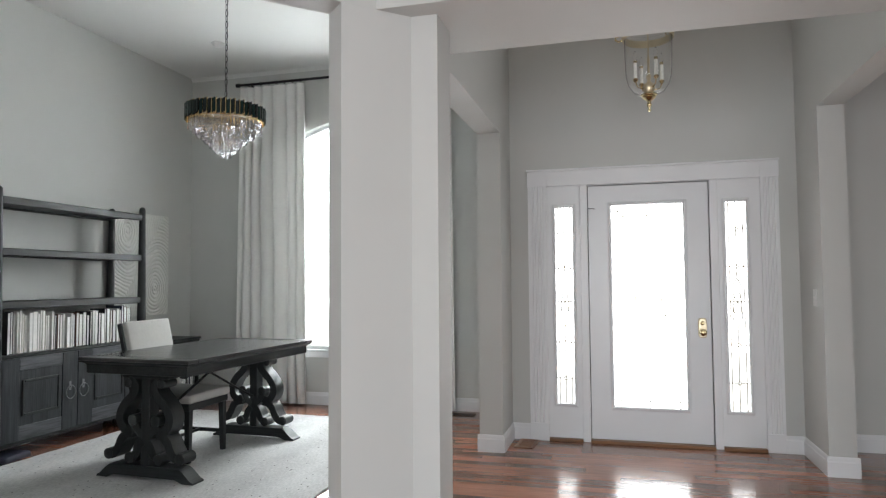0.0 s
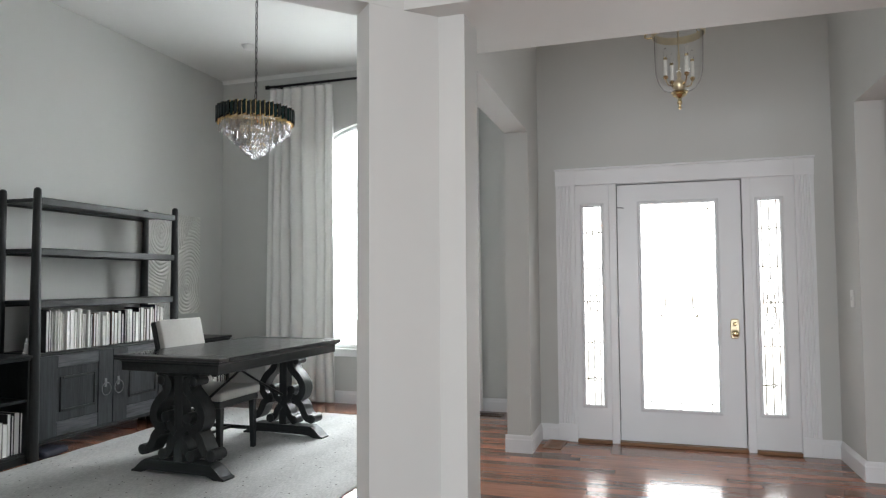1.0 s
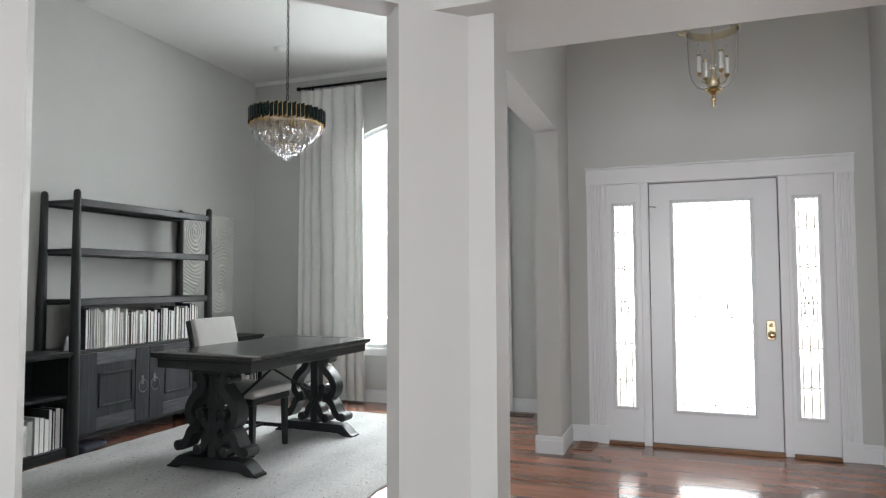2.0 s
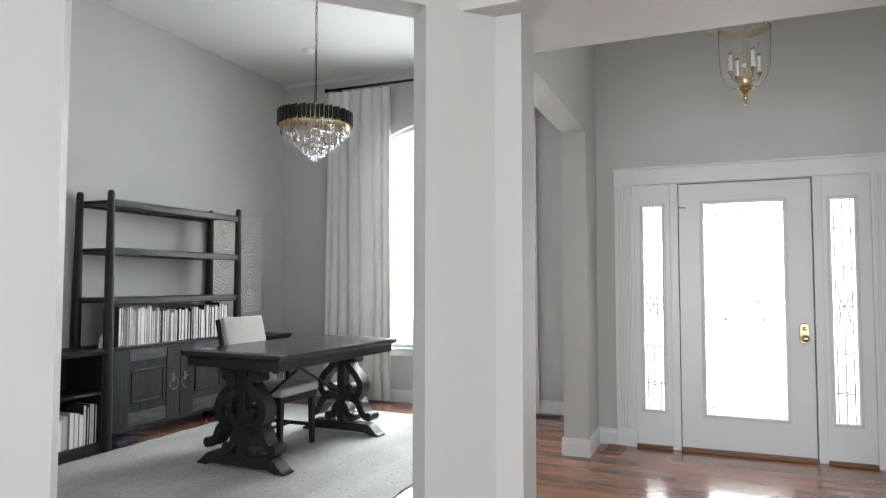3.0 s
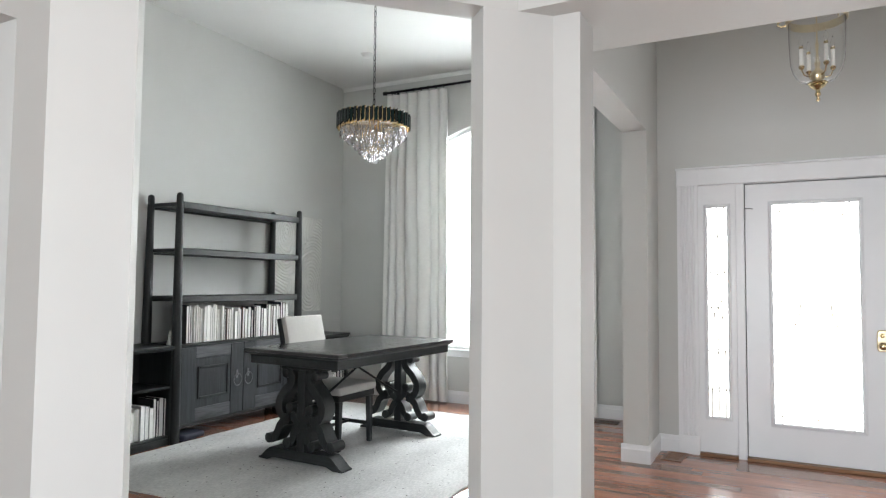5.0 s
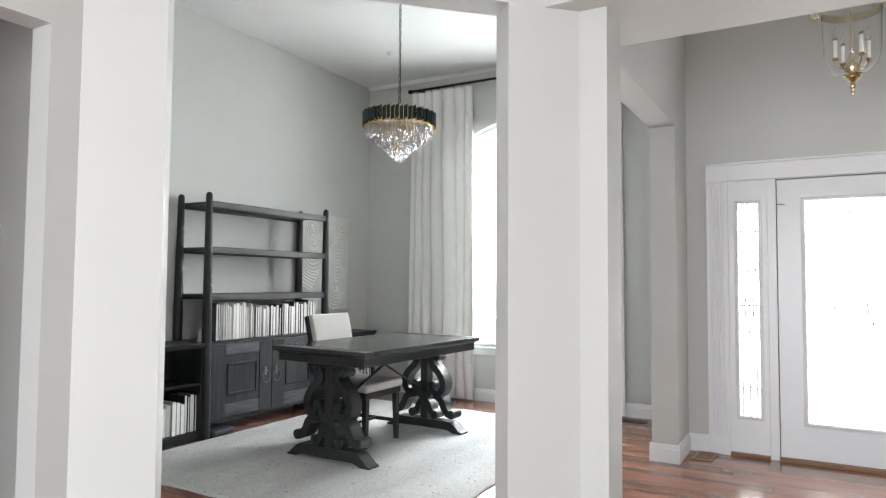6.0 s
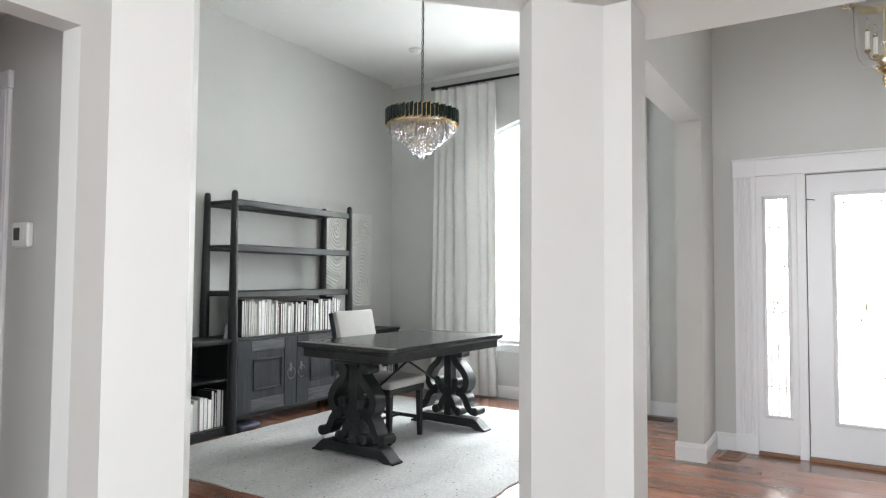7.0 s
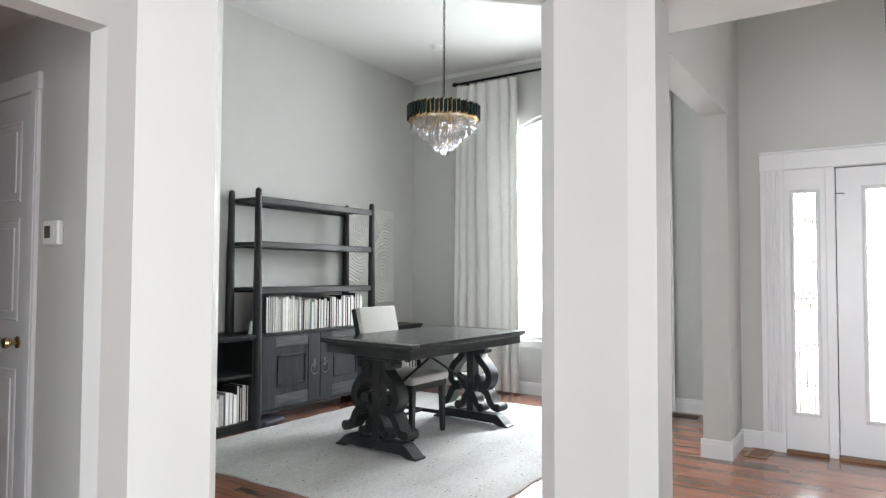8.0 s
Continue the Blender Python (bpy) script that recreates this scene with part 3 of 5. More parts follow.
for name, lo, hi, glo, ghi in (("window_1", (-0.5995, 0.025), (-0.303, 2.062), (-0.505, 0.297), (-0.364, 1.890)), ("window_2", (0.742, 0.025), (1.0445, 2.062), (0.795, 0.290), (0.942, 1.892))):
    side = thing(name, (0, 0, 0), label="narrow leaded sidelight in a white panel beside the front door", category="window", kind="structure")
    part("panel", leaf_with_light(lo, hi, glo, ghi, FRONT + 0.012, FRONT + 0.06), WHITE, side)
    part("window_frame", bead(glo, ghi, FRONT + 0.012, 0.026, 0.012), WHITE, side)
    pane = part("pane", boxes(((glo[0] - 0.004, FRONT + 0.034, glo[1] - 0.004), (ghi[0] + 0.004, FRONT + 0.040, ghi[1] + 0.004))), PANE, side)
    pane.visible_shadow = False
    mx = (glo[0] + ghi[0]) / 2
    w = (ghi[0] - glo[0]) / 2
    a, b = glo[0] + 0.022, ghi[0] - 0.022
    zc = 1.12
    lines = [[(a, glo[1]), (a, ghi[1])], [(b, glo[1]), (b, ghi[1])], [(mx, ghi[1]), (mx, zc + 0.18)], [(mx, glo[1]), (mx, zc - 0.20)]]
    for z in (1.68, 1.39, 0.79, 0.50):
        lines += [[(glo[0], z), (mx - 0.014, z)], [(mx + 0.014, z), (ghi[0], z)], loop(mx, z, 0.014, 0.014, 10)]
    lines += [loop(mx, zc - 0.02, 0.030, 0.10, 18), [(glo[0], zc), (ghi[0], zc)]]
    lines += list(petal(mx, zc, zc + 0.18, 0.035)) + list(petal(mx, zc - 0.20, zc, 0.035))
    part("leading", cames(lines, FRONT + 0.030, 0.0041), LEAD, side, "brass-toned leading with an oval flower motif")

# ---- office window ----
WX, WHW, WZ0, WZ1, WB = -2.72, 0.86, 0.58, 2.71, 0.325


def arch(hw, b, z0, z1, n=28):
    """An opening's outline whose head is a flat segment of a circle."""
    r = (hw * hw + b * b) / (2 * b)
    head = [(hw * (2 * i / n - 1), z1 - (r - b)) for i in range(n + 1)]
    return [(WX - hw, z0)] + [(WX + x, z + math.sqrt(r * r - x * x)) for x, z in head] + [(WX + hw, z0)]


def arch_frame(hw, b, z0, w, y0, y1):
    out, inn = arch(hw, b, z0, WZ1), arch(hw - w, b - w * 0.55, z0 + w, WZ1 - w * 0.45)
    bm = bmesh.new()
    r = [[bm.verts.new((x, y, z)) for x, z in o] for o, y in ((out, y0), (inn, y0), (inn, y1), (out, y1))]
    n = len(out)
    for i in range(n):
        for k in range(4):
            bm.faces.new((r[k][i], r[k][(i + 1) % n], r[(k + 1) % 4][(i + 1) % n], r[(k + 1) % 4][i]))
    return bm


spandrel = bmesh.new()
half = [(x, z) for x, z in arch(WHW, WB, WZ0, WZ1)[1:-1]]
for side in (half[:15] + [(WX - WHW, WZ1 + WB)], half[14:] + [(WX + WHW, WZ1 + WB)]):
    fr = [spandrel.verts.new((x, OFFICE_Y, z)) for x, z in side]
    bk = [spandrel.verts.new((x, OFFICE_Y + 0.16, z)) for x, z in side]
    for i in range(len(side) - 2):
        spandrel.faces.new((fr[i], fr[i + 1], fr[-1]))
        spandrel.faces.new((bk[i + 1], bk[i], bk[-1]))
        spandrel.faces.new((fr[i + 1], fr[i], bk[i], bk[i + 1]))
tagged(link("wall_arch", spandrel, PAINT), "painted greige wall over the window's arch", "wall", kind="structure")
office_window = thing("window_3", (0, 0, 0), label="tall arched office window with a white frame and sill", category="window", kind="structure")
part("window_frame", arch_frame(WHW, WB, WZ0, 0.035, OFFICE_Y + 0.07, OFFICE_Y + 0.12), WHITE, office_window)
bm = bmesh.new()
outline = arch(WHW - 0.03, WB - 0.0165, WZ0 + 0.03, WZ1 - 0.0135)
fr = [bm.verts.new((x, OFFICE_Y + 0.088, z)) for x, z in outline]
bk = [bm.verts.new((x, OFFICE_Y + 0.093, z)) for x, z in outline]
bm.faces.new(fr)
bm.faces.new(bk[::-1])
for i in range(len(outline)):
    k = (i + 1) % len(outline)
    bm.faces.new((fr[k], fr[i], bk[i], bk[k]))
pane = part("pane", bm, PANE, office_window)
pane.visible_shadow = False
part("window_sill", boxes(((WX - WHW - 0.05, OFFICE_Y - 0.04, WZ0 - 0.022), (WX + WHW + 0.05, OFFICE_Y + 0.08, WZ0)), bevel=0.005), WHITE, office_window)
part("apron", boxes(((WX - WHW - 0.02, OFFICE_Y - 0.015, WZ0 - 0.085), (WX + WHW + 0.02, OFFICE_Y - 0.001, WZ0 - 0.022)), bevel=0.004), WHITE, office_window)

crown = bmesh.new()
profile = [(0, 0), (0, -0.038), (0.005, -0.038), (0.009, -0.032), (0.017, -0.018), (0.028, -0.008), (0.033, -0.005), (0.033, 0)]
ends = [[crown.verts.new((x, OFFICE_Y - d, OFFICE_Z + z)) for d, z in profile] for x in (OFFICE_X, WL - T)]
for i in range(len(profile)):
    k = (i + 1) % len(profile)
    crown.faces.new((ends[0][i], ends[0][k], ends[1][k], ends[1][i]))
crown.faces.new(ends[0])
crown.faces.new(ends[1][::-1])
tagged(link("trim", crown, CEILING), "small white crown moulding over the arched window", "moulding", kind="structure")

# ---- passage door ----
PY = 1.40
pd = thing("door_2", (0, 0, 0), label="closed white six-panel interior door in the passage", category="door", kind="structure")
DX0, DX1, DZ = -3.88, -3.135, 2.09
part("door_leaf", boxes(((DX0, PY - 0.006, 0.01), (DX1, PY - 0.0005, DZ))), DOORPAINT, pd)
for x0, x1 in ((DX0 + 0.1, DX0 + 0.33), (DX1 - 0.33, DX1 - 0.1)):
    for z0, z1 in ((1.62, 1.96), (1.08, 1.52), (0.18, 0.84)):
        bm = boxes(((x0 + 0.03, PY - 0.012, z0 + 0.03), (x1 - 0.03, PY - 0.0061, z1 - 0.03)), bevel=0.005)
        pnl = part("panel", bm, DOORPAINT, pd)
        part("panel_moulding", bead((x0, z0), (x1, z1), PY - 0.006, 0.014, 0.005), DOORPAINT, pnl)
for x0, x1 in ((DX0 - 0.075, DX0 - 0.003), (DX1 + 0.003, DX1 + 0.075)):
    part("casing", boxes(((x0, PY - 0.018, 0), (x1, PY - 0.0002, DZ + 0.004)), ((x0 + 0.012, PY - 0.023, 0), (x1 - 0.012, PY - 0.0181, DZ + 0.004)), bevel=0.003), WHITE, pd)
part("casing_head", boxes(((DX0 - 0.085, PY - 0.022, DZ + 0.004), (DX1 + 0.085, PY - 0.0002, DZ + 0.085)), bevel=0.004), WHITE, pd)
turned_knob("knob", [(0, 0), (0.028, 0), (0.027, 0.006), (0.012, 0.012), (0.010, 0.028), (0.021, 0.036), (0.026, 0.048), (0.022, 0.060), (0, 0.064)], (DX1 - 0.075, PY - 0.006, 0.975), BRASS, pd)
thermostat = thing("thermostat", (-2.905, PY, 1.455), label="small white wall thermostat with a grey display", category="thermostat")
part("housing", boxes(((-0.065, -0.028, -0.052), (0.065, -0.0002, 0.052)), bevel=0.007), PLASTIC, thermostat)
part("display", boxes(((-0.045, -0.0295, -0.022), (0.002, -0.0281, 0.030))), SCREEN, thermostat)
for k in range(3):
    part("button", boxes(((0.022, -0.031, -0.018 + k * 0.018), (0.036, -0.0281, -0.008 + k * 0.018)), bevel=0.001), PLASTIC, thermostat)
switch = thing("light_switch", (WR, 5.02, 1.16), label="white light switch plate on the foyer wall", category="switch")
part("plate", boxes(((-0.006, -0.036, -0.058), (-0.0002, 0.036, 0.058)), bevel=0.002), PLASTIC, switch)
part("toggle", boxes(((-0.014, -0.006, -0.012), (-0.0061, 0.006, 0.012)), bevel=0.002), PLASTIC, switch)

# ---- foyer lantern ----
lx, ly = 0.202, 4.25
lantern = thing("hall_lantern", (lx, ly, 0.014), label="brass bell-jar lantern with four candle lights hanging in the foyer", category="pendant lamp")
bm = lathe(bmesh.new(), [(0.1498, 2.86), (0.1466, 2.80), (0.1434, 2.65), (0.1391, 2.56), (0.1231, 2.50), (0.0910, 2.455), (0.0321, 2.433), (0.0294, 2.436), (0.0888, 2.458), (0.1204, 2.503), (0.1364, 2.561), (0.1407, 2.65), (0.1439, 2.80), (0.1471, 2.86), (0.1498, 2.86)], 40)
jar = part("bell_jar", bm, BELL, lantern, "clear glass bell jar", smooth=True)
jar.visible_shadow = False
part("rim_band", lathe(bmesh.new(), [(0.1519, 2.79), (0.1573, 2.795), (0.1584, 2.81), (0.1605, 2.822), (0.1573, 2.835), (0.1519, 2.838), (0.1503, 2.815), (0.1519, 2.79)], 40), DULLBRASS, lantern, smooth=True)
part("finial", lathe(bmesh.new(), [(0, 2.44), (0.050, 2.442), (0.052, 2.434), (0.040, 2.427), (0.043, 2.419), (0.026, 2.408), (0.012, 2.398), (0.011, 2.385), (0.016, 2.376), (0.014, 2.366), (0.008, 2.358), (0.007, 2.35), (0.012, 2.343), (0.009, 2.334), (0, 2.330)], 20), BRASS, lantern, smooth=True)
part("stem", lathe(bmesh.new(), [(0, 2.445), (0.022, 2.447), (0.036, 2.468), (0.038, 2.485), (0.032, 2.503), (0.014, 2.518), (0.010, 2.53), (0.016, 2.55), (0.008, 2.575), (0.006, 2.62), (0.009, 2.66), (0.004, 2.69), (0.004, 3.02), (0, 3.02)], 14), DULLBRASS, lantern, smooth=True)
for k in range(4):
    a = radians(26.5) + k * math.pi / 2
    ca, sa = math.cos(a), math.sin(a)
    pts = [(r * ca, r * sa, z) for r, z in ((0.02, 2.49), (0.045, 2.475), (0.075, 2.483), (0.090, 2.515))]
    arm = part("arm", tube(bmesh.new(), pts, 0.004, 6), BRASS, lantern, smooth=True)
    part("bobeche", lathe(bmesh.new(), [(0, 2.515), (0.010, 2.516), (0.017, 2.53), (0.010, 2.538), (0, 2.54)], 12, (0.090 * ca, 0.090 * sa)), BRASS, arm, smooth=True)
    part("candle", lathe(bmesh.new(), [(0, 2.538), (0.0105, 2.538), (0.0105, 2.635), (0, 2.635)], 12, (0.090 * ca, 0.090 * sa)), CANDLE, arm, "white candle sleeve", smooth=True)
    part("socket", lathe(bmesh.new(), [(0, 2.635), (0.012, 2.635), (0.011, 2.65), (0, 2.65)], 12, (0.090 * ca, 0.090 * sa)), BRASS, arm, smooth=True)
    bulb = part("bulb", lathe(bmesh.new(), [(0, 2.65), (0.007, 2.652), (0.012, 2.672), (0.008, 2.70), (0, 2.715)], 12, (0.090 * ca, 0.090 * sa)), BELL, arm, "clear unlit candle bulb", smooth=True)
for k in range(3):
    a = 2 * math.pi * k / 3 + 2.9
    ca, sa = math.cos(a), math.sin(a)
    pts = [(r * ca, r * sa, z) for r, z in ((0.158, 2.815), (0.185, 2.812), (0.205, 2.825), (0.202, 2.842), (0.182, 2.845), (0.175, 2.86), (0.13, 2.93), (0.06, 2.99), (0.004, 3.02))]
    part("hanger", tube(bmesh.new(), pts, [0.006, 0.006, 0.006, 0.006, 0.005, 0.004, 0.003, 0.003, 0.003], 6), BRASS, lantern, smooth=True)


def chain(z0, z1, pitch, w, r):
    """Upright chain of oval links, each turned against the last."""
    bm = bmesh.new()
    n = int((z1 - z0) / pitch)
    for i in range(n):
        zc = z0 + (i + 0.5) * (z1 - z0) / n
        pts = []
        for k in range(12):
            a = 2 * math.pi * k / 12
            u, v = w * math.cos(a), (pitch / 2 + r * 1.4) * math.sin(a)
            pts.append((u, 0, zc + v) if i % 2 else (0, u, zc + v))
        tube(bm, pts, r, 5, True)
    return bm


part("chain", chain(3.02, FOYER_Z - 0.034, 0.036, 0.009, 0.0022), BRASS, lantern, smooth=True)
part("canopy", lathe(bmesh.new(), [(0, FOYER_Z - 0.035), (0.012, FOYER_Z - 0.035), (0.05, FOYER_Z - 0.02), (0.065, FOYER_Z - 0.013), (0, FOYER_Z - 0.013)], 24), BRASS, lantern, smooth=True)
# ---- office: chandelier ----
chandelier = thing("chandelier", (-2.945, 4.43, 0), label="tiered crystal chandelier with a black and gold drum on a chain", category="chandelier")
R0, ZB, ZT = 0.288, 2.54, 2.658
ring = lathe(bmesh.new(), [(R0 - 0.012, ZB + 0.028), (R0 + 0.006, ZB + 0.028), (R0 + 0.006, ZB + 0.012), (R0 - 0.012, ZB + 0.012), (R0 - 0.012, ZB + 0.028)], 48)
lathe(ring, [(R0 - 0.012, ZT - 0.02), (R0 + 0.004, ZT - 0.02), (R0 + 0.004, ZT - 0.034), (R0 - 0.012, ZT - 0.034), (R0 - 0.012, ZT - 0.02)], 48)
part("drum_ring", ring, GOLD, chandelier, "gold drum rings")


def slat_mesh(name, h, w, d, cut, mat):
    """An upright bar with slanting ends and a ridge."""
    bm = bmesh.new()
    pts = [(-w, 0), (w, cut), (w, h), (-w, h - cut)]
    rings = [[bm.verts.new((0.0, x, z)) for x, z in pts], [bm.verts.new((d * 0.5, x, z)) for x, z in pts], [bm.verts.new((d, x * 0.35, z * 0.98 + h * 0.01)) for x, z in pts]]
    for a, b in zip(rings, rings[1:]):
        for i in range(4):
            bm.faces.new((a[i], a[(i + 1) % 4], b[(i + 1) % 4], b[i]))
    bm.faces.new(rings[0])
    bm.faces.new(rings[-1][::-1])
    bmesh.ops.recalc_face_normals(bm, faces=bm.faces)
    me = bpy.data.meshes.new(name)
    bm.to_mesh(me)
    bm.free()
    me.materials.append(mat)
    return me


def child(name, mesh, parent, m):
    ob = new(name, mesh)
    ob.parent = parent
    ob.matrix_basis = m
    return ob


slat_a = slat_mesh("slat", ZT - ZB - 0.002, 0.0145, 0.015, 0.012, GREENBLACK)
slat_gold = slat_mesh("gold_slat", ZT - ZB + 0.014, 0.005, 0.006, 0.006, GOLD)
N = 54
for k in range(N):
    a = 360 * k / N
    ca, sa = math.cos(radians(a)), math.sin(radians(a))
    up = 0.007 if k % 2 else 0.0
    child("slat", slat_a, chandelier, pose(R0 * ca, R0 * sa, ZB + up, 0, 0, a))
    a2 = a + 180 / N
    child("gold_slat", slat_gold, chandelier, pose((R0 - 0.002) * math.cos(radians(a2)), (R0 - 0.002) * math.sin(radians(a2)), ZB - 0.010 + up * 0.6, 0, 0, a2))


def crystal_mesh(name, length, r):
    bm = lathe(bmesh.new(), [(0, 0), (r * 0.8, -r * 0.7), (r, -length * 0.55), (r * 0.75, -length * 0.85), (0, -length)], 6)
    bmesh.ops.recalc_face_normals(bm, faces=bm.faces)
    me = bpy.data.meshes.new(name)
    bm.to_mesh(me)
    bm.free()
    me.materials.append(CRYSTAL)
    return me


drop = crystal_mesh("crystal", 0.078, 0.0062)
for r, z, n in ((0.268, 2.540, 84), (0.228, 2.536, 64), (0.212, 2.494, 68), (0.174, 2.488, 52), (0.160, 2.449, 52), (0.124, 2.442, 38), (0.110, 2.407, 36), (0.072, 2.370, 24), (0.038, 2.336, 12)):
    tier = bmesh.new()
    tube(tier, [(r * math.cos(2 * math.pi * i / 40), r * math.sin(2 * math.pi * i / 40), z + 0.006) for i in range(40)], 0.0024, 6, True)
    tier_ob = part("tier_ring", tier, GOLD, chandelier, "gold tier ring", smooth=True)
    for k in range(n):
        a = 2 * math.pi * (k + random.random() * 0.2) / n
        c_ob = child("crystal", drop, tier_ob, pose(r * math.cos(a), r * math.sin(a), z + random.uniform(-0.003, 0.003), random.uniform(-4, 4), random.uniform(-4, 4), random.uniform(0, 60)))
for k in range(6):
    a = k * math.pi / 3
    part("strut", tube(bmesh.new(), [(0.275 * math.cos(a), 0.275 * math.sin(a), 2.63), (0.045 * math.cos(a), 0.045 * math.sin(a), 2.63), (0.045 * math.cos(a), 0.045 * math.sin(a), 2.33)], 0.003, 6), GOLD, chandelier)
part("hub", lathe(bmesh.new(), [(0, 2.61), (0.05, 2.615), (0.05, 2.645), (0.015, 2.66), (0.008, 2.70), (0, 2.70)], 16), BLACKMETAL, chandelier, smooth=True)
part("chain", chain(2.70, OFFICE_Z - 0.01, 0.046, 0.0105, 0.0028), BLACKMETAL, chandelier, "black iron chain", smooth=True)
part("canopy", lathe(bmesh.new(), [(0, OFFICE_Z - 0.014), (0.015, OFFICE_Z - 0.014), (0.052, OFFICE_Z - 0.010), (0.056, OFFICE_Z + 0.002), (0, OFFICE_Z + 0.002)], 24), BLACKMETAL, chandelier, smooth=True)
part("cord", tube(bmesh.new(), [(0.004, 0.003, 2.70), (0.006, -0.002, 3.1), (0.003, 0.004, OFFICE_Z - 0.02)], 0.002, 5), BLACKMETAL, chandelier)
detector = thing("smoke_detector", (-3.742, 5.49, OFFICE_Z), label="round white smoke detector on the office ceiling", category="smoke detector")
part("base", lathe(bmesh.new(), [(0, -0.012), (0.062, -0.012), (0.065, 0.0), (0, 0.0)], 28), PLASTIC, detector, smooth=True)
part("cover", lathe(bmesh.new(), [(0, -0.036), (0.032, -0.035), (0.048, -0.026), (0.055, -0.0121), (0, -0.0121)], 28), PLASTIC, detector, smooth=True)

# ---- office: curtains and rod ----
RODY, RODZ = OFFICE_Y - 0.09, 3.475
rod = thing("curtain_rod", (0, 0, 0), label="black iron curtain rod over the arched window", category="curtain rod")
part("bar", tube(bmesh.new(), [(-4.02, RODY, RODZ), (-1.5, RODY, RODZ)], 0.0135, 12), BLACKMETAL, rod, smooth=True)
for x, s in ((-4.02, -1), (-1.5, 1)):
    bm = lathe(bmesh.new(), [(0, 0), (0.016, 0), (0.024, 0.008), (0.024, 0.016), (0.014, 0.02), (0.022, 0.03), (0.022, 0.042), (0, 0.05)], 14)
    bmesh.ops.transform(bm, matrix=pose(x, RODY, RODZ, 0, 90 * s, 0), verts=bm.verts)
    part("finial", bm, BLACKMETAL, rod, smooth=True)
    part("bracket", boxes(((x - s * 0.10 - 0.008, RODY - 0.005, RODZ - 0.02), (x - s * 0.10 + 0.008, OFFICE_Y, RODZ - 0.008)), ((x - s * 0.10 - 0.015, OFFICE_Y - 0.008, RODZ - 0.05), (x - s * 0.10 + 0.015, OFFICE_Y, RODZ + 0.03))), BLACKMETAL, rod)


def curtain(name, x0, x1, flare, seed, label):
    """A hanging panel whose soft folds gather at the head and widen down."""
    rng = random.Random(seed)
    n, rows = 230, 40
    ph = [rng.uniform(0, 6.28) for _ in range(6)]
    bm = bmesh.new()
    grid = []
    for j in range(rows + 1):
        v = j / rows
        z = RODZ - 0.035 - v * (RODZ - 0.035 - 0.02)
        row = []
        for i in range(n + 1):
            u = i / n
            wob = u + 0.012 * math.sin(5 * v + ph[0] + 7 * u) + 0.006 * math.sin(11 * v + ph[1])
            th = 2 * math.pi * 6.5 * wob + ph[2] + 1.3 * math.sin(2.2 * wob * math.pi + ph[3]) + 0.5 * math.sin(9 * wob + ph[4])
            groove = (1 - abs(math.sin(th / 2))) ** 3.2
            swell = 0.5 + 0.5 * math.sin(2 * math.pi * 2.3 * wob + ph[5] + 1.2 * v)
            drape = 0.5 + 0.5 * math.sin(2 * math.pi * (1.7 * u - 0.35 * v) + ph[1])
            depth = (0.050 + 0.018 * min(1, v * 3)) * groove * (0.55 + 0.45 * drape) - 0.016 * swell + 0.008 * math.sin(th + 0.8) - 0.014 * drape * v
            if v < 0.05:
                depth *= 0.7
            x = x0 + (x1 - x0) * u + flare * v * (u - 0.35) + 0.008 * math.sin(th + 1.4)
            row.append((x, RODY + depth, z))
        grid.append(row)
    # the face and an added back sheet that blocks window light, closed along their rims
    face = [[bm.verts.new(p) for p in row] for row in grid]
    back_sheet = [[bm.verts.new((x, y + 0.006, z)) for x, y, z in row] for row in grid]
    for sheet in (face, back_sheet):
        for a, b in zip(sheet, sheet[1:]):
            for i in range(n):
                bm.faces.new((a[i], a[i + 1], b[i + 1], b[i]))
    for k in (0, rows):
        for i in range(n):
            bm.faces.new((face[k][i], face[k][i + 1], back_sheet[k][i + 1], back_sheet[k][i]))
    for i in (0, n):
        for k in range(rows):
            bm.faces.new((face[k][i], face[k + 1][i], back_sheet[k + 1][i], back_sheet[k][i]))
    cloth = thing(name, (0, 0, 0), label=label, category="curtain", group="curtains at the arched window")
    part("fabric", bm, CURTAIN, cloth, smooth=True)
    for k in range(8):
        x = x0 + (x1 - x0) * (k + 0.5) / 8
        pts = [(x, RODY + 0.019 * math.cos(a), RODZ + 0.019 * math.sin(a) - 0.004) for a in [2 * math.pi * i / 14 for i in range(14)]]
        part("ring", tube(bmesh.new(), pts, 0.003, 5, True), BLACKMETAL, cloth, "black curtain ring")
    return cloth


curtain("curtain", -4.0, -3.235, 0.085, 5, "long off-white linen curtain pleated on black rings")
curtain("curtain", -2.20, -1.60, 0.03, 9, "long off-white linen curtain drawn to the window's far side")

# ---- office: rug ----
rug = bmesh.new()
nx, ny = 50, 62
rx0, rx1, ry0, ry1 = -4.24, -1.79, 2.75, 5.83
top = [[rug.verts.new((rx0 + (rx1 - rx0) * i / nx + 0.006 * math.sin(j * 0.9) * (i in (0, nx)), ry0 + (ry1 - ry0) * j / ny + 0.006 * math.sin(i * 0.8) * (j in (0, ny)), 0.010 + 0.002 * noise.noise(Vector((i * 0.35, j * 0.35, 0))))) for i in range(nx + 1)] for j in range(ny + 1)]
for a, b in zip(top, top[1:]):
    for i in range(nx):
        rug.faces.new((a[i], a[i + 1], b[i + 1], b[i]))
edge = [e for e in rug.edges if e.is_boundary]
low = bmesh.ops.extrude_edge_only(rug, edges=edge)["geom"]
for v in low:
    if isinstance(v, bmesh.types.BMVert):
        v.co.z = 0.0005
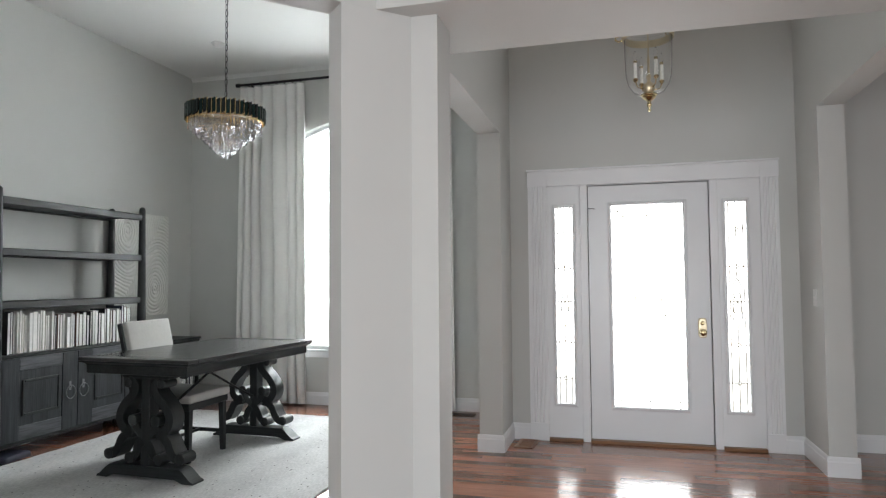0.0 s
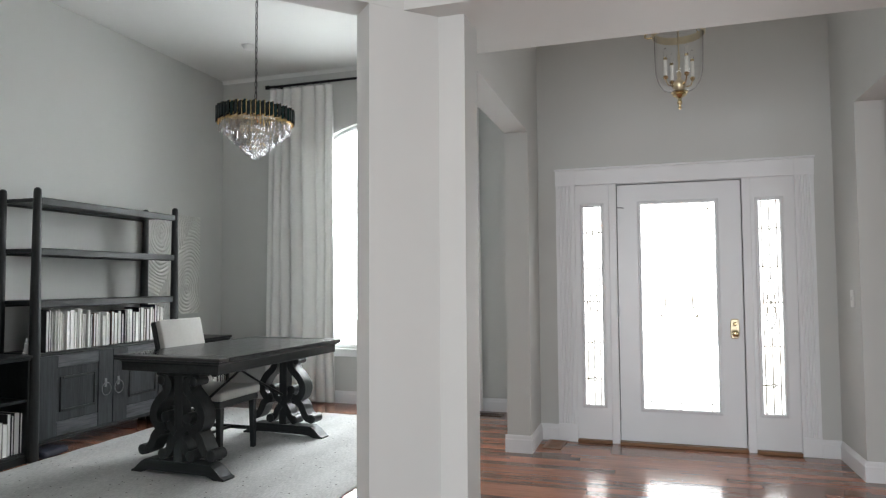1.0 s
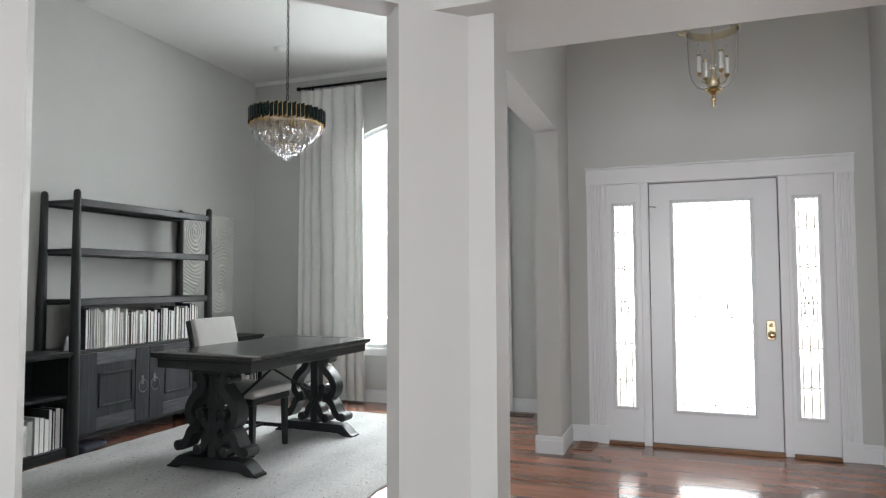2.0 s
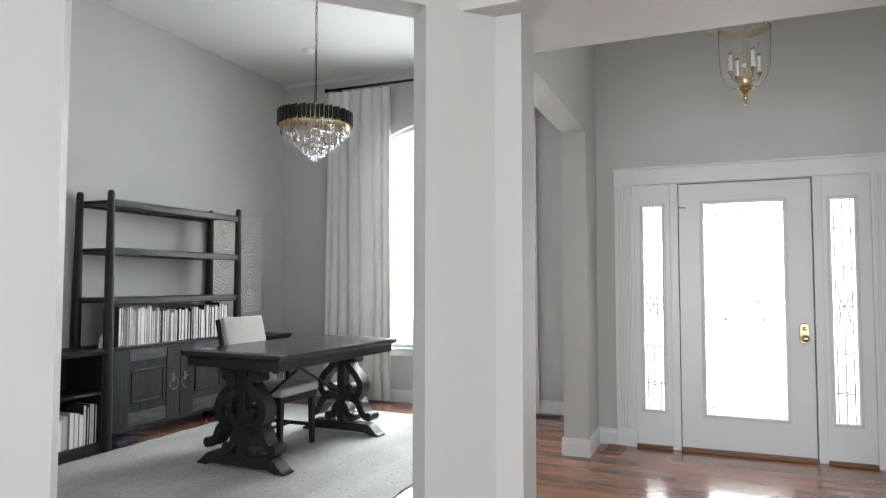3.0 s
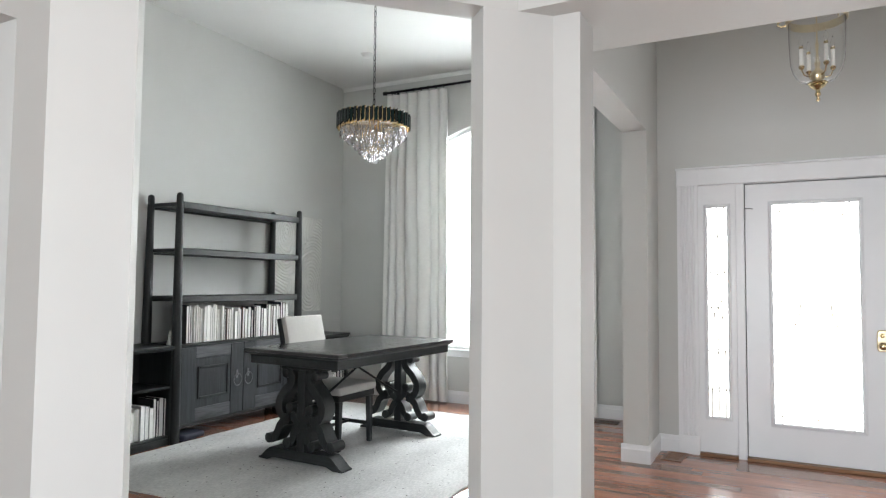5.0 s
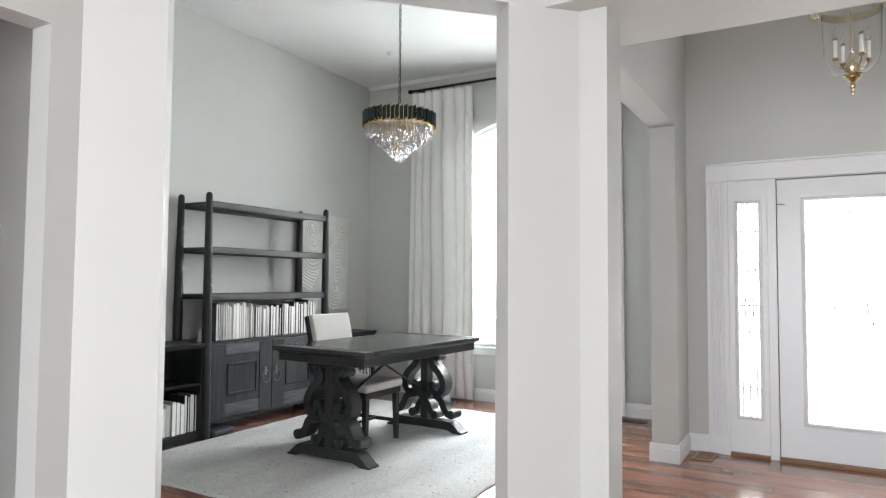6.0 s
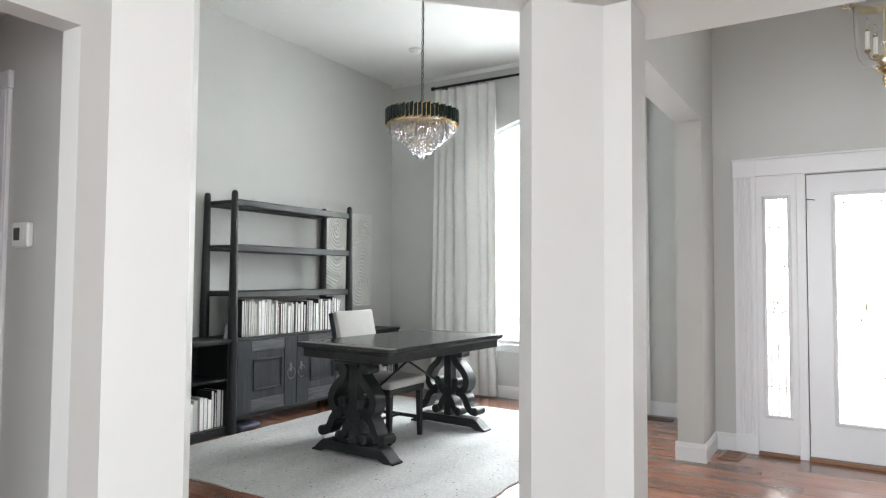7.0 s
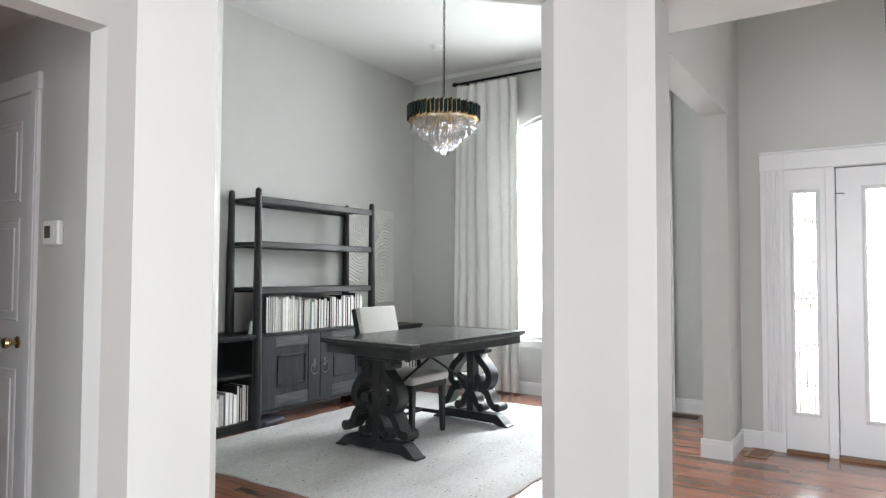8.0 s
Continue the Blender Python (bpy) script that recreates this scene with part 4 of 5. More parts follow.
rug_ob = tagged(link("rug", rug, RUG, smooth=True), "large pale ivory wool rug with small dark flecks under the desk", "rug")

# ---- office: desk ----
ZR = 0.0115
desk = thing("desk", (-2.985, 4.31, ZR), -2.8, "black-stained wooden trestle desk with carved scroll pedestals", "desk")


def tiers(bm, hx, hy, steps):
    """A rectangular moulding stack: (inset, z) from below upwards."""
    rings = [[bm.verts.new((sx * (hx - d), sy * (hy - d), z)) for sx, sy in ((-1, -1), (1, -1), (1, 1), (-1, 1))] for d, z in steps]
    for a, b in zip(rings, rings[1:]):
        for i in range(4):
            bm.faces.new((a[i], a[(i + 1) % 4], b[(i + 1) % 4], b[i]))
    bm.faces.new(rings[0][::-1])
    bm.faces.new(rings[-1])
    return bm


TX, TY, TZ = 0.438, 0.775, 0.798
part("edge_moulding", tiers(bmesh.new(), TX, TY, [(0.044, TZ - 0.108), (0.038, TZ - 0.104), (0.038, TZ - 0.052), (0.034, TZ - 0.046), (0.024, TZ - 0.040), (0.010, TZ - 0.034), (0.004, TZ - 0.028), (0.004, TZ - 0.0225)]), BLACKWOOD, desk)
for s in (-1, 1):
    part("breadboard_end", boxes(((-TX, min(s * TY, s * (TY - 0.10)), TZ - 0.022), (TX, max(s * TY, s * (TY - 0.10)), TZ)), bevel=0.004), grain_wood("black breadboard wood", (0.013, 0.013, 0.014), (0.05, 0.048, 0.048), 0.36, axis=0, fine=70) if s < 0 else bpy.data.materials["black breadboard wood"], desk)
nb = 5
for k in range(nb):
    x0 = -TX + 2 * TX * k / nb
    part("top_board", boxes(((x0 + 0.0006, -TY + 0.101, TZ - 0.022), (x0 + 2 * TX / nb - 0.0006, TY - 0.101, TZ - 0.0004)), bevel=0.0008), TOPWOOD, desk)


def ribbon(path, half, y0, y1):
    """A sawn scroll: a flat strip of even or changing width along (x, z), between two depths."""
    bm = bmesh.new()
    pts = [Vector((x, z)) for x, z in path]
    rings = []
    n = len(pts)
    for i, p in enumerate(pts):
        d = (pts[min(i + 1, n - 1)] - pts[max(i - 1, 0)]).normalized()
        s = Vector((-d.y, d.x)) * (half[i] if isinstance(half, list) else half)
        a, b = p + s, p - s
        rings.append([bm.verts.new((a.x, y0, a.y)), bm.verts.new((b.x, y0, b.y)), bm.verts.new((b.x, y1, b.y)), bm.verts.new((a.x, y1, a.y))])
    for a, b in zip(rings, rings[1:]):
        for k in range(4):
            bm.faces.new((a[k], a[(k + 1) % 4], b[(k + 1) % 4], b[k]))
    bm.faces.new(rings[0][::-1])
    bm.faces.new(rings[-1])
    return bm


def spline(points, n=8):
    """A smooth line through points."""
    out = []
    p = [points[0], *points, points[-1]]
    for i in range(1, len(p) - 2):
        for k in range(n):
            t = k / n
            out.append(tuple(0.5 * (2 * p[i][d] + (p[i + 1][d] - p[i - 1][d]) * t + (2 * p[i - 1][d] - 5 * p[i][d] + 4 * p[i + 1][d] - p[i + 2][d]) * t * t + (3 * p[i][d] - p[i - 1][d] - 3 * p[i + 1][d] + p[i + 2][d]) * t ** 3) for d in range(2)))
    return out + [tuple(points[-1])]


def drum(bm, x, z, r, y0, y1, n=16):
    """A volute's round end."""
    rings = [[bm.verts.new((x + r * k * math.cos(2 * math.pi * i / n), y, z + r * k * math.sin(2 * math.pi * i / n))) for i in range(n)] for y, k in ((y0 - 0.004, 0.82), (y0, 1), (y1, 1), (y1 + 0.004, 0.82))]
    for a, b in zip(rings, rings[1:]):
        for i in range(n):
            bm.faces.new((a[i], a[(i + 1) % n], b[(i + 1) % n], b[i]))
    bm.faces.new(rings[0])
    bm.faces.new(rings[-1][::-1])
    return bm


def pedestal(yc):
    y0, y1 = yc - 0.056, yc + 0.056
    foot = bmesh.new()
    half = [(0.0, 0.022), (0.24, 0.022), (0.275, 0.010), (0.30, 0.0), (0.385, 0.0), (0.385, 0.012), (0.36, 0.022), (0.335, 0.045), (0.30, 0.075), (0.27, 0.092), (0.0, 0.092)]
    outline = half + [(-x, z) for x, z in half[::-1][1:-1]]
    fr = [foot.verts.new((x, y0 + 0.002, z)) for x, z in outline]
    bk = [foot.verts.new((x, y1 - 0.002, z)) for x, z in outline]
    foot.faces.new(fr)
    foot.faces.new(bk[::-1])
    for i in range(len(outline)):
        foot.faces.new((fr[i], fr[(i + 1) % len(outline)], bk[(i + 1) % len(outline)], bk[i]))
    ped = part("pedestal", foot, BLACKWOOD_X, desk)
    part("head_block", boxes(((-0.185, y0 + 0.004, 0.655), (0.185, y1 - 0.004, 0.69)), bevel=0.006), BLACKWOOD_X, ped)
    part("centre_post", boxes(((-0.036, y0 + 0.012, 0.09), (0.036, y1 - 0.012, 0.656)), bevel=0.004), BLACKWOOD_Z, ped)
    for s in (-1, 1):
        up = ribbon([(s * x, z) for x, z in spline([(0.13, 0.640), (0.09, 0.625), (0.075, 0.59), (0.098, 0.545), (0.16, 0.485), (0.198, 0.415), (0.188, 0.35), (0.145, 0.312), (0.10, 0.325)], 6)], 0.029, y0, y1)
        drum(up, s * 0.134, 0.625, 0.030, y0 - 0.003, y1 + 0.003)
        part("upper_scroll", up, BLACKWOOD_Z, ped, smooth=True)
        mid = ribbon([(s * x, z) for x, z in spline([(0.02, 0.28), (0.06, 0.315), (0.085, 0.37)], 6)], 0.024, y0 + 0.01, y1 - 0.01)
        drum(mid, s * 0.092, 0.385, 0.036, y0 - 0.004, y1 + 0.004)
        part("inner_scroll", mid, BLACKWOOD_Z, ped, smooth=True)
        lo = ribbon([(s * x, z) for x, z in spline([(0.10, 0.30), (0.145, 0.290), (0.185, 0.255), (0.205, 0.21), (0.235, 0.165), (0.27, 0.15)], 6)], 0.029, y0, y1)
        drum(lo, s * 0.285, 0.155, 0.036, y0 - 0.004, y1 + 0.004)
        part("lower_scroll", lo, BLACKWOOD_Z, ped, smooth=True)
        cu = ribbon([(s * x, z) for x, z in spline([(0.02, 0.25), (0.05, 0.21), (0.07, 0.165), (0.105, 0.135)], 6)], 0.027, y0 + 0.008, y1 - 0.008)
        drum(cu, s * 0.115, 0.138, 0.036, y0 - 0.003, y1 + 0.003)
        part("foot_scroll", cu, BLACKWOOD_Z, ped, smooth=True)
    return ped


for yc in (-0.60, 0.61):
    pedestal(yc)
part("brace_plate", boxes(((-0.03, -0.04, 0.680), (0.03, 0.04, 0.692)), ((-0.008, -0.012, 0.612), (0.008, 0.012, 0.681)), bevel=0.002), BLACKMETAL, desk)
part("stretcher_rod", tube(bmesh.new(), [(0, -0.56, 0.36), (0, -0.30, 0.480), (0, -0.05, 0.592), (0, -0.022, 0.606), (0, 0.0, 0.610), (0, 0.022, 0.606), (0, 0.05, 0.592), (0, 0.30, 0.465), (0, 0.57, 0.335)], 0.0092, 10), BLACKMETAL, desk, "black wrought-iron brace", smooth=True)

# ---- office: chair ----
chair = thing("desk_chair", (-3.19, 4.285, ZR), -1, "dark wooden chair with oatmeal linen seat and back", "chair")


def leg(x0, y0, x1, y1, z0, z1, w0, w1):
    bm = bmesh.new()
    rings = [[bm.verts.new((x + sx * w, y + sy * w, z)) for sx, sy in ((-1, -1), (1, -1), (1, 1), (-1, 1))] for x, y, z, w in ((x0, y0, z0, w0), (x1, y1, z1, w1))]
    for i in range(4):
        bm.faces.new((rings[0][i], rings[0][(i + 1) % 4], rings[1][(i + 1) % 4], rings[1][i]))
    bm.faces.new(rings[0][::-1])
    bm.faces.new(rings[1])
    bmesh.ops.bevel(bm, geom=list(bm.edges), offset=0.003, segments=1, affect="EDGES")
    return bm


for s in (-1, 1):
    part("leg", leg(0.205, s * 0.205, 0.20, s * 0.20, 0, 0.40, 0.017, 0.023), BLACKWOOD_Z, chair)
    part("leg", leg(-0.255, s * 0.195, -0.205, s * 0.205, 0, 0.42, 0.016, 0.022), BLACKWOOD_Z, chair)
    part("stretcher", boxes(((-0.225, s * 0.205 - 0.009, 0.13), (0.19, s * 0.205 + 0.009, 0.158)), bevel=0.002), BLACKWOOD_X, chair)
part("stretcher", boxes(((-0.01, -0.195, 0.135), (0.012, 0.195, 0.155)), bevel=0.002), BLACKWOOD, chair)
part("seat_frame", boxes(((-0.235, -0.235, 0.37), (0.228, 0.235, 0.425)), bevel=0.005), BLACKWOOD, chair)


def cushion(lo, hi, puff, n=14):
    """A padded block with rounded rim and a crowned face."""
    bm = bmesh.new()
    box(bm, lo, hi, min(hi[k] - lo[k] for k in range(3)) * 0.32, 4)
    return bm


part("seat", cushion((-0.245, -0.245, 0.42), (0.245, 0.245, 0.485), 0.01), LINEN, chair, smooth=True)
back = cushion((-0.0118, -0.232, 0.0), (0.034, 0.232, 0.545), 0.01)
bmesh.ops.transform(back, matrix=pose(-0.225, 0, 0.465, 0, -14, 0), verts=back.verts)
part("backrest", back, LINEN, chair, smooth=True)
bf = boxes(((-0.052, -0.238, -0.05), (-0.012, 0.238, 0.542)), bevel=0.006)
bmesh.ops.transform(bf, matrix=pose(-0.225, 0, 0.465, 0, -14, 0), verts=bf.verts)
part("back_frame", bf, BLACKWOOD_Z, chair)

# ---- office: tall bookcase ----
case = thing("bookcase", (0, 0, 0), label="black-stained tall open bookcase with a two-door cabinet below", category="bookcase")
BX0, BX1, BY0, BY1 = -4.665, -4.29, 3.68, 5.15
for y in (BY0, BY1):
    for x in (BX0 + 0.01, BX1):
        lean = -0.012 if x == BX1 else 0.012
        bm = tube(bmesh.new(), [(x, y, 0.0), (x, y, 0.02), (x + lean * 0.5, y, 1.0), (x + lean, y, 1.97), (x + lean, y, 1.992), (x + lean, y, 2.003)], [0.034, 0.040, 0.038, 0.027, 0.024, 0.012], 16)
        part("post", bm, BLACKWOOD_Z, case, smooth=True)
for z in (1.93, 1.553, 1.165):
    sh = part("shelf", boxes(((BX0, BY0 + 0.012, z - 0.028), (BX1 - 0.01, BY1 - 0.012, z)), bevel=0.004), BLACKWOOD, case)
    part("shelf_rail", boxes(((BX1 - 0.016, BY0 + 0.02, z - 0.054), (BX1 + 0.008, BY1 - 0.02, z + 0.004)), bevel=0.006), BLACKWOOD, sh)
    part("shelf_rail", boxes(((BX0, BY0 + 0.02, z - 0.048), (BX0 + 0.02, BY1 - 0.02, z - 0.029)), bevel=0.004), BLACKWOOD, sh)
CZ0, CZ1 = 0.135, 0.775
part("cabinet_body", boxes(((BX0, BY0 + 0.035, CZ0), (BX1 - 0.018, BY0 + 0.06, CZ1 - 0.025)), ((BX0, BY1 - 0.06, CZ0), (BX1 - 0.018, BY1 - 0.035, CZ1 - 0.025)), ((BX0, BY0 + 0.06, CZ0), (BX1 - 0.018, BY1 - 0.06, CZ0 + 0.025)), ((BX0, BY0 + 0.06, CZ0 + 0.025), (BX0 + 0.012, BY1 - 0.06, CZ1 - 0.025))), BLACKWOOD, case)
part("cabinet_top", boxes(((BX0, BY0 + 0.028, CZ1 - 0.025), (BX1 + 0.004, BY1 - 0.028, CZ1)), bevel=0.004), BLACKWOOD, case)
part("plinth_rail", boxes(((BX1 - 0.05, BY0 + 0.04, 0.105), (BX1 - 0.02, BY1 - 0.04, CZ0 - 0.001)), bevel=0.003), BLACKWOOD, case)
ymid = (BY0 + BY1) / 2 + 0.005
for y0, y1, s in ((BY0 + 0.05, ymid - 0.002, 1), (ymid + 0.002, BY1 - 0.05, -1)):
    xf = BX1 - 0.001
    za, zb = CZ0 + 0.004, CZ1 - 0.028
    leafd = part("cabinet_door", boxes(((xf - 0.022, y0, za), (xf - 0.0125, y1, zb))), BLACKWOOD, case)
    sw = 0.15
    for a, b in ((y0, y0 + sw), (y1 - sw, y1)):
        part("stile", boxes(((xf - 0.012, a, za), (xf, b, zb)), bevel=0.002), CABWOOD, leafd)
    part("rail", boxes(((xf - 0.012, y0 + sw, zb - 0.095), (xf - 0.001, y1 - sw, zb)), bevel=0.002), WORNWOOD, leafd, "worn grey rail")
    part("rail", boxes(((xf - 0.012, y0 + sw, za), (xf - 0.001, y1 - sw, za + 0.105)), bevel=0.002), WORNWOOD, leafd, "worn grey rail")
    fy0, fy1, fz0, fz1 = y0 + sw + 0.045, y1 - sw - 0.045, za + 0.195, zb - 0.185
    part("panel", boxes(((xf - 0.012, y0 + sw + 0.001, za + 0.106), (xf - 0.006, y1 - sw - 0.001, zb - 0.096))), CABWOOD, leafd)
    part("panel_moulding", boxes(((xf - 0.006, fy0 - 0.02, fz0 - 0.02), (xf + 0.004, fy0, fz1 + 0.02)), ((xf - 0.006, fy1, fz0 - 0.02), (xf + 0.004, fy1 + 0.02, fz1 + 0.02)), ((xf - 0.006, fy0, fz0 - 0.02), (xf + 0.004, fy1, fz0)), ((xf - 0.006, fy0, fz1), (xf + 0.004, fy1, fz1 + 0.02)), bevel=0.003), BLACKWOOD, leafd)
    yh = y1 - 0.078 if s > 0 else y0 + 0.052
    zh = 0.475
    pull = part("pull_plate", boxes(((xf, yh - 0.012, zh - 0.035), (xf + 0.004, yh + 0.012, zh + 0.035)), ((xf + 0.004, yh - 0.006, zh - 0.012), (xf + 0.014, yh + 0.006, zh + 0.006)), bevel=0.001), PEWTER, leafd, "pewter pull plate")
    part("ring", tube(bmesh.new(), [(xf + 0.011, yh + 0.046 * math.sin(a), zh - 0.050 + 0.052 * math.cos(a)) for a in [2 * math.pi * i / 24 for i in range(24)]], 0.0034, 8, True), PEWTER, pull, "pewter ring pull", smooth=True)
    yk = y0 - 0.004 if s > 0 else y1 + 0.004
    for z in (za + 0.08, zb - 0.08):
        part("hinge", tube(bmesh.new(), [(xf + 0.001, yk, z - 0.025), (xf + 0.001, yk, z + 0.025)], 0.004, 8), BLACKMETAL, leafd)

# ---- office: low bookcases ----


def low_case(y0, y1, xf, ztop, label):
    c = thing("low_bookcase", (0, 0, 0), label=label, category="bookcase", group="low bookcases along the office wall")
    xb = OFFICE_X + 0.02
    part("top", boxes(((xb, y0 - 0.012, ztop - 0.022), (xf + 0.018, y1 + 0.012, ztop)), ((xb, y0 - 0.004, ztop - 0.038), (xf + 0.008, y1 + 0.004, ztop - 0.0221)), bevel=0.004), BLACKWOOD, c)
    for a in (y0, y1 - 0.025):
        part("side", boxes(((xb, a, 0.0), (xf, a + 0.025, ztop - 0.038)), bevel=0.002), BLACKWOOD_Z, c)
    part("back", boxes(((xb, y0 + 0.025, 0.06), (xb + 0.008, y1 - 0.025, ztop - 0.038))), BLACKWOOD, c)
    for z in (0.075, 0.46):
        part("shelf", boxes(((xb + 0.008, y0 + 0.025, z - 0.022), (xf - 0.006, y1 - 0.025, z)), bevel=0.003), BLACKWOOD, c)
    part("plinth", boxes(((xf - 0.03, y0 + 0.025, 0.0), (xf - 0.008, y1 - 0.025, 0.0525)), bevel=0.002), BLACKWOOD, c)
    return c


low_case(2.76, 3.655, -4.29, 0.775, "black-stained low open bookcase with books on its bottom shelf")
low_case(5.225, 5.90, -4.21, 0.742, "black-stained low open bookcase beside the window wall")

# ---- books ----
COVERS = [material("book cover " + n, c_, 0.55, vary=0.12, scale=25, bump=0.15, bump_scale=200) for n, c_ in (("ivory", (0.62, 0.60, 0.55)), ("white", (0.74, 0.73, 0.71)), ("black", (0.02, 0.02, 0.022)), ("brown", (0.13, 0.07, 0.045)), ("navy", (0.03, 0.035, 0.06)), ("grey", (0.30, 0.30, 0.30)))]
LABEL = {0: "ivory", 1: "white", 2: "black", 3: "brown", 4: "navy", 5: "grey"}


def book(xf, y, z, thick, height, depth, ci, where, tilt=0.0):
    """A hardback stood with its fore edge outwards: two boards and a spine round a page block."""
    b = thing("book", (xf, y, z), label="%s-covered hardback book standing %s" % (LABEL[ci], where), category="book", group="books " + where)
    b.matrix_basis = pose(xf, y, z, tilt, 0, 0)
    brd = 0.0028
    part("cover", boxes(((-depth, 0, 0), (0, brd, height)), ((-depth, thick - brd, 0), (0, thick, height)), ((-depth - 0.003, 0, 0), (-depth, thick, height))), COVERS[ci], b)
    part("page_block", boxes(((-depth, brd, 0.004), (-0.004, thick - brd, height - 0.004))), PAGES, b, "cream page edges")


rng = random.Random(12)
y = BY0 + 0.115
while y < BY1 - 0.10:
    u = (y - BY0) / (BY1 - BY0)
    th = rng.uniform(0.017, 0.042)
    hgt = rng.uniform(0.262, 0.305) - (0.02 if 0.35 < u < 0.6 else 0) + (0.02 if u > 0.8 or u < 0.3 else 0)
    ci = rng.choices(range(6), (2.5, 6, 5, 2.6 if u > 0.45 else 0.4, 2.0, 0.8))[0]
    book(BX1 - 0.028 - rng.uniform(0, 0.02), y, CZ1, th, hgt, rng.uniform(0.15, 0.19), ci, "on the tall bookcase")
    y += th + rng.uniform(0.001, 0.005)
for n_, y, end, xf in ((7, 3.02, 3.625, -4.31), (3, 5.27, 5.86, -4.24)):
    while y < end:
        th = rng.uniform(0.018, 0.045)
        ci = rng.choice((0, 1, 5)) if y < end - 0.12 else rng.choice((2, 4, 2))
        book(xf - rng.uniform(0.0, 0.02), y, 0.075, th, rng.uniform(0.22, 0.27) + (0.03 if ci in (2, 4) else 0), 0.19, ci, "on the low bookcase")
        y += th + 0.0012

# ---- small things ----
orn = thing("ornament", (BX1 - 0.05, BY0 + 0.045, CZ1), label="small white porcelain tower ornament beside the books", category="ornament")
part("base", lathe(bmesh.new(), [(0, 0), (0.034, 0), (0.034, 0.012), (0.026, 0.02), (0.024, 0.05), (0, 0.05)], 16), PLASTIC, orn, smooth=True)
part("tower", lathe(bmesh.new(), [(0, 0.05), (0.018, 0.05), (0.016, 0.085), (0.021, 0.09), (0.021, 0.10), (0.012, 0.104), (0.010, 0.125), (0.004, 0.15), (0, 0.155)], 12), PLASTIC, orn, smooth=True)
orn.scale = (0.75, 0.75, 0.75)
orn2 = copy_thing(orn, pose(BX1 - 0.10, BY0 - 0.005 + 0.02, CZ1, 0, 0, 40))
bag = thing("folded_bag", (-4.36, 3.87, 0.0), 8, "dark navy folded bag lying under the cabinet", "bag")
bm = box(bmesh.new(), (-0.12, -0.12, 0.0), (0.08, 0.13, 0.055), 0.022, 3)
for v in bm.verts:
    v.co.z *= 0.8 + 0.35 * noise.noise(v.co * 14)
    v.co.z = max(v.co.z, 0)
part("cloth", bm, COVERS[4], bag, smooth=True)

art = thing("wall_art", (OFFICE_X, 5.575, 1.485), label="square chalk-white carved wood panel with tree-ring relief on the wall", category="wall art")
bm = bmesh.new()
ny_, nz_ = 120, 150
hw, hh = 0.40, 0.515
cs = [(-0.20, 0.33, 0.3), (0.2, -0.25, 1.1)]
grid = []
for j in range(nz_ + 1):
    row = []
    for i in range(ny_ + 1):
        y, z = -hw + 2 * hw * i / ny_, -hh + 2 * hh * j / nz_
        p = Vector((y * 3.2, z * 2.2, 0.4))
        dist = min(math.hypot((y - a) * 1.25, (z - b) * 0.85) + 0.02 * k for a, b, k in cs) + 0.05 * noise.noise(p) + 0.014 * noise.noise(p * 3)
        d = 0.011 * (0.5 + 0.5 * math.sin(dist * 2 * math.pi / 0.033)) ** 0.6
        row.append(bm.verts.new((0.026 + d, y, z)))
    grid.append(row)
for a, b in zip(grid, grid[1:]):
    for i in range(ny_):
        bm.faces.new((a[i], a[i + 1], b[i + 1], b[i]))
part("carved_face", bm, PLASTER, art, smooth=True)
part("backing", boxes(((0.0005, -hw - 0.004, -hh - 0.004), (0.0262, hw + 0.004, hh + 0.004))), PLASTER, art)


def vent(place, turn, mat, label, w=0.30, d=0.115):
    v = thing("floor_vent", place, turn, label, "floor vent")
    part("vent_frame", boxes(((-w / 2, -d / 2, 0), (w / 2, -d / 2 + 0.025, 0.007)), ((-w / 2, d / 2 - 0.025, 0), (w / 2, d / 2, 0.007)), ((-w / 2, -d / 2 + 0.025, 0), (-w / 2 + 0.03, d / 2 - 0.025, 0.007)), ((w / 2 - 0.03, -d / 2 + 0.025, 0), (w / 2, d / 2 - 0.025, 0.007)), bevel=0.0015), mat, v)
    n = 11
    for k in range(n):
        x = -w / 2 + 0.03 + (w - 0.06) * (k + 0.5) / n
        part("slat", boxes(((x - 0.006, -d / 2 + 0.025, 0.0006), (x + 0.006, d / 2 - 0.025, 0.0045))), mat, v)
    return v


vent((-0.735, 5.235, 0.0005), 86, VENTWOOD, "cherry wood floor vent set beside the front wall", 0.28, 0.15)
vent((-1.52, 6.22, 0.0005), 0, VENTMETAL, "dark metal floor vent under the arched window")

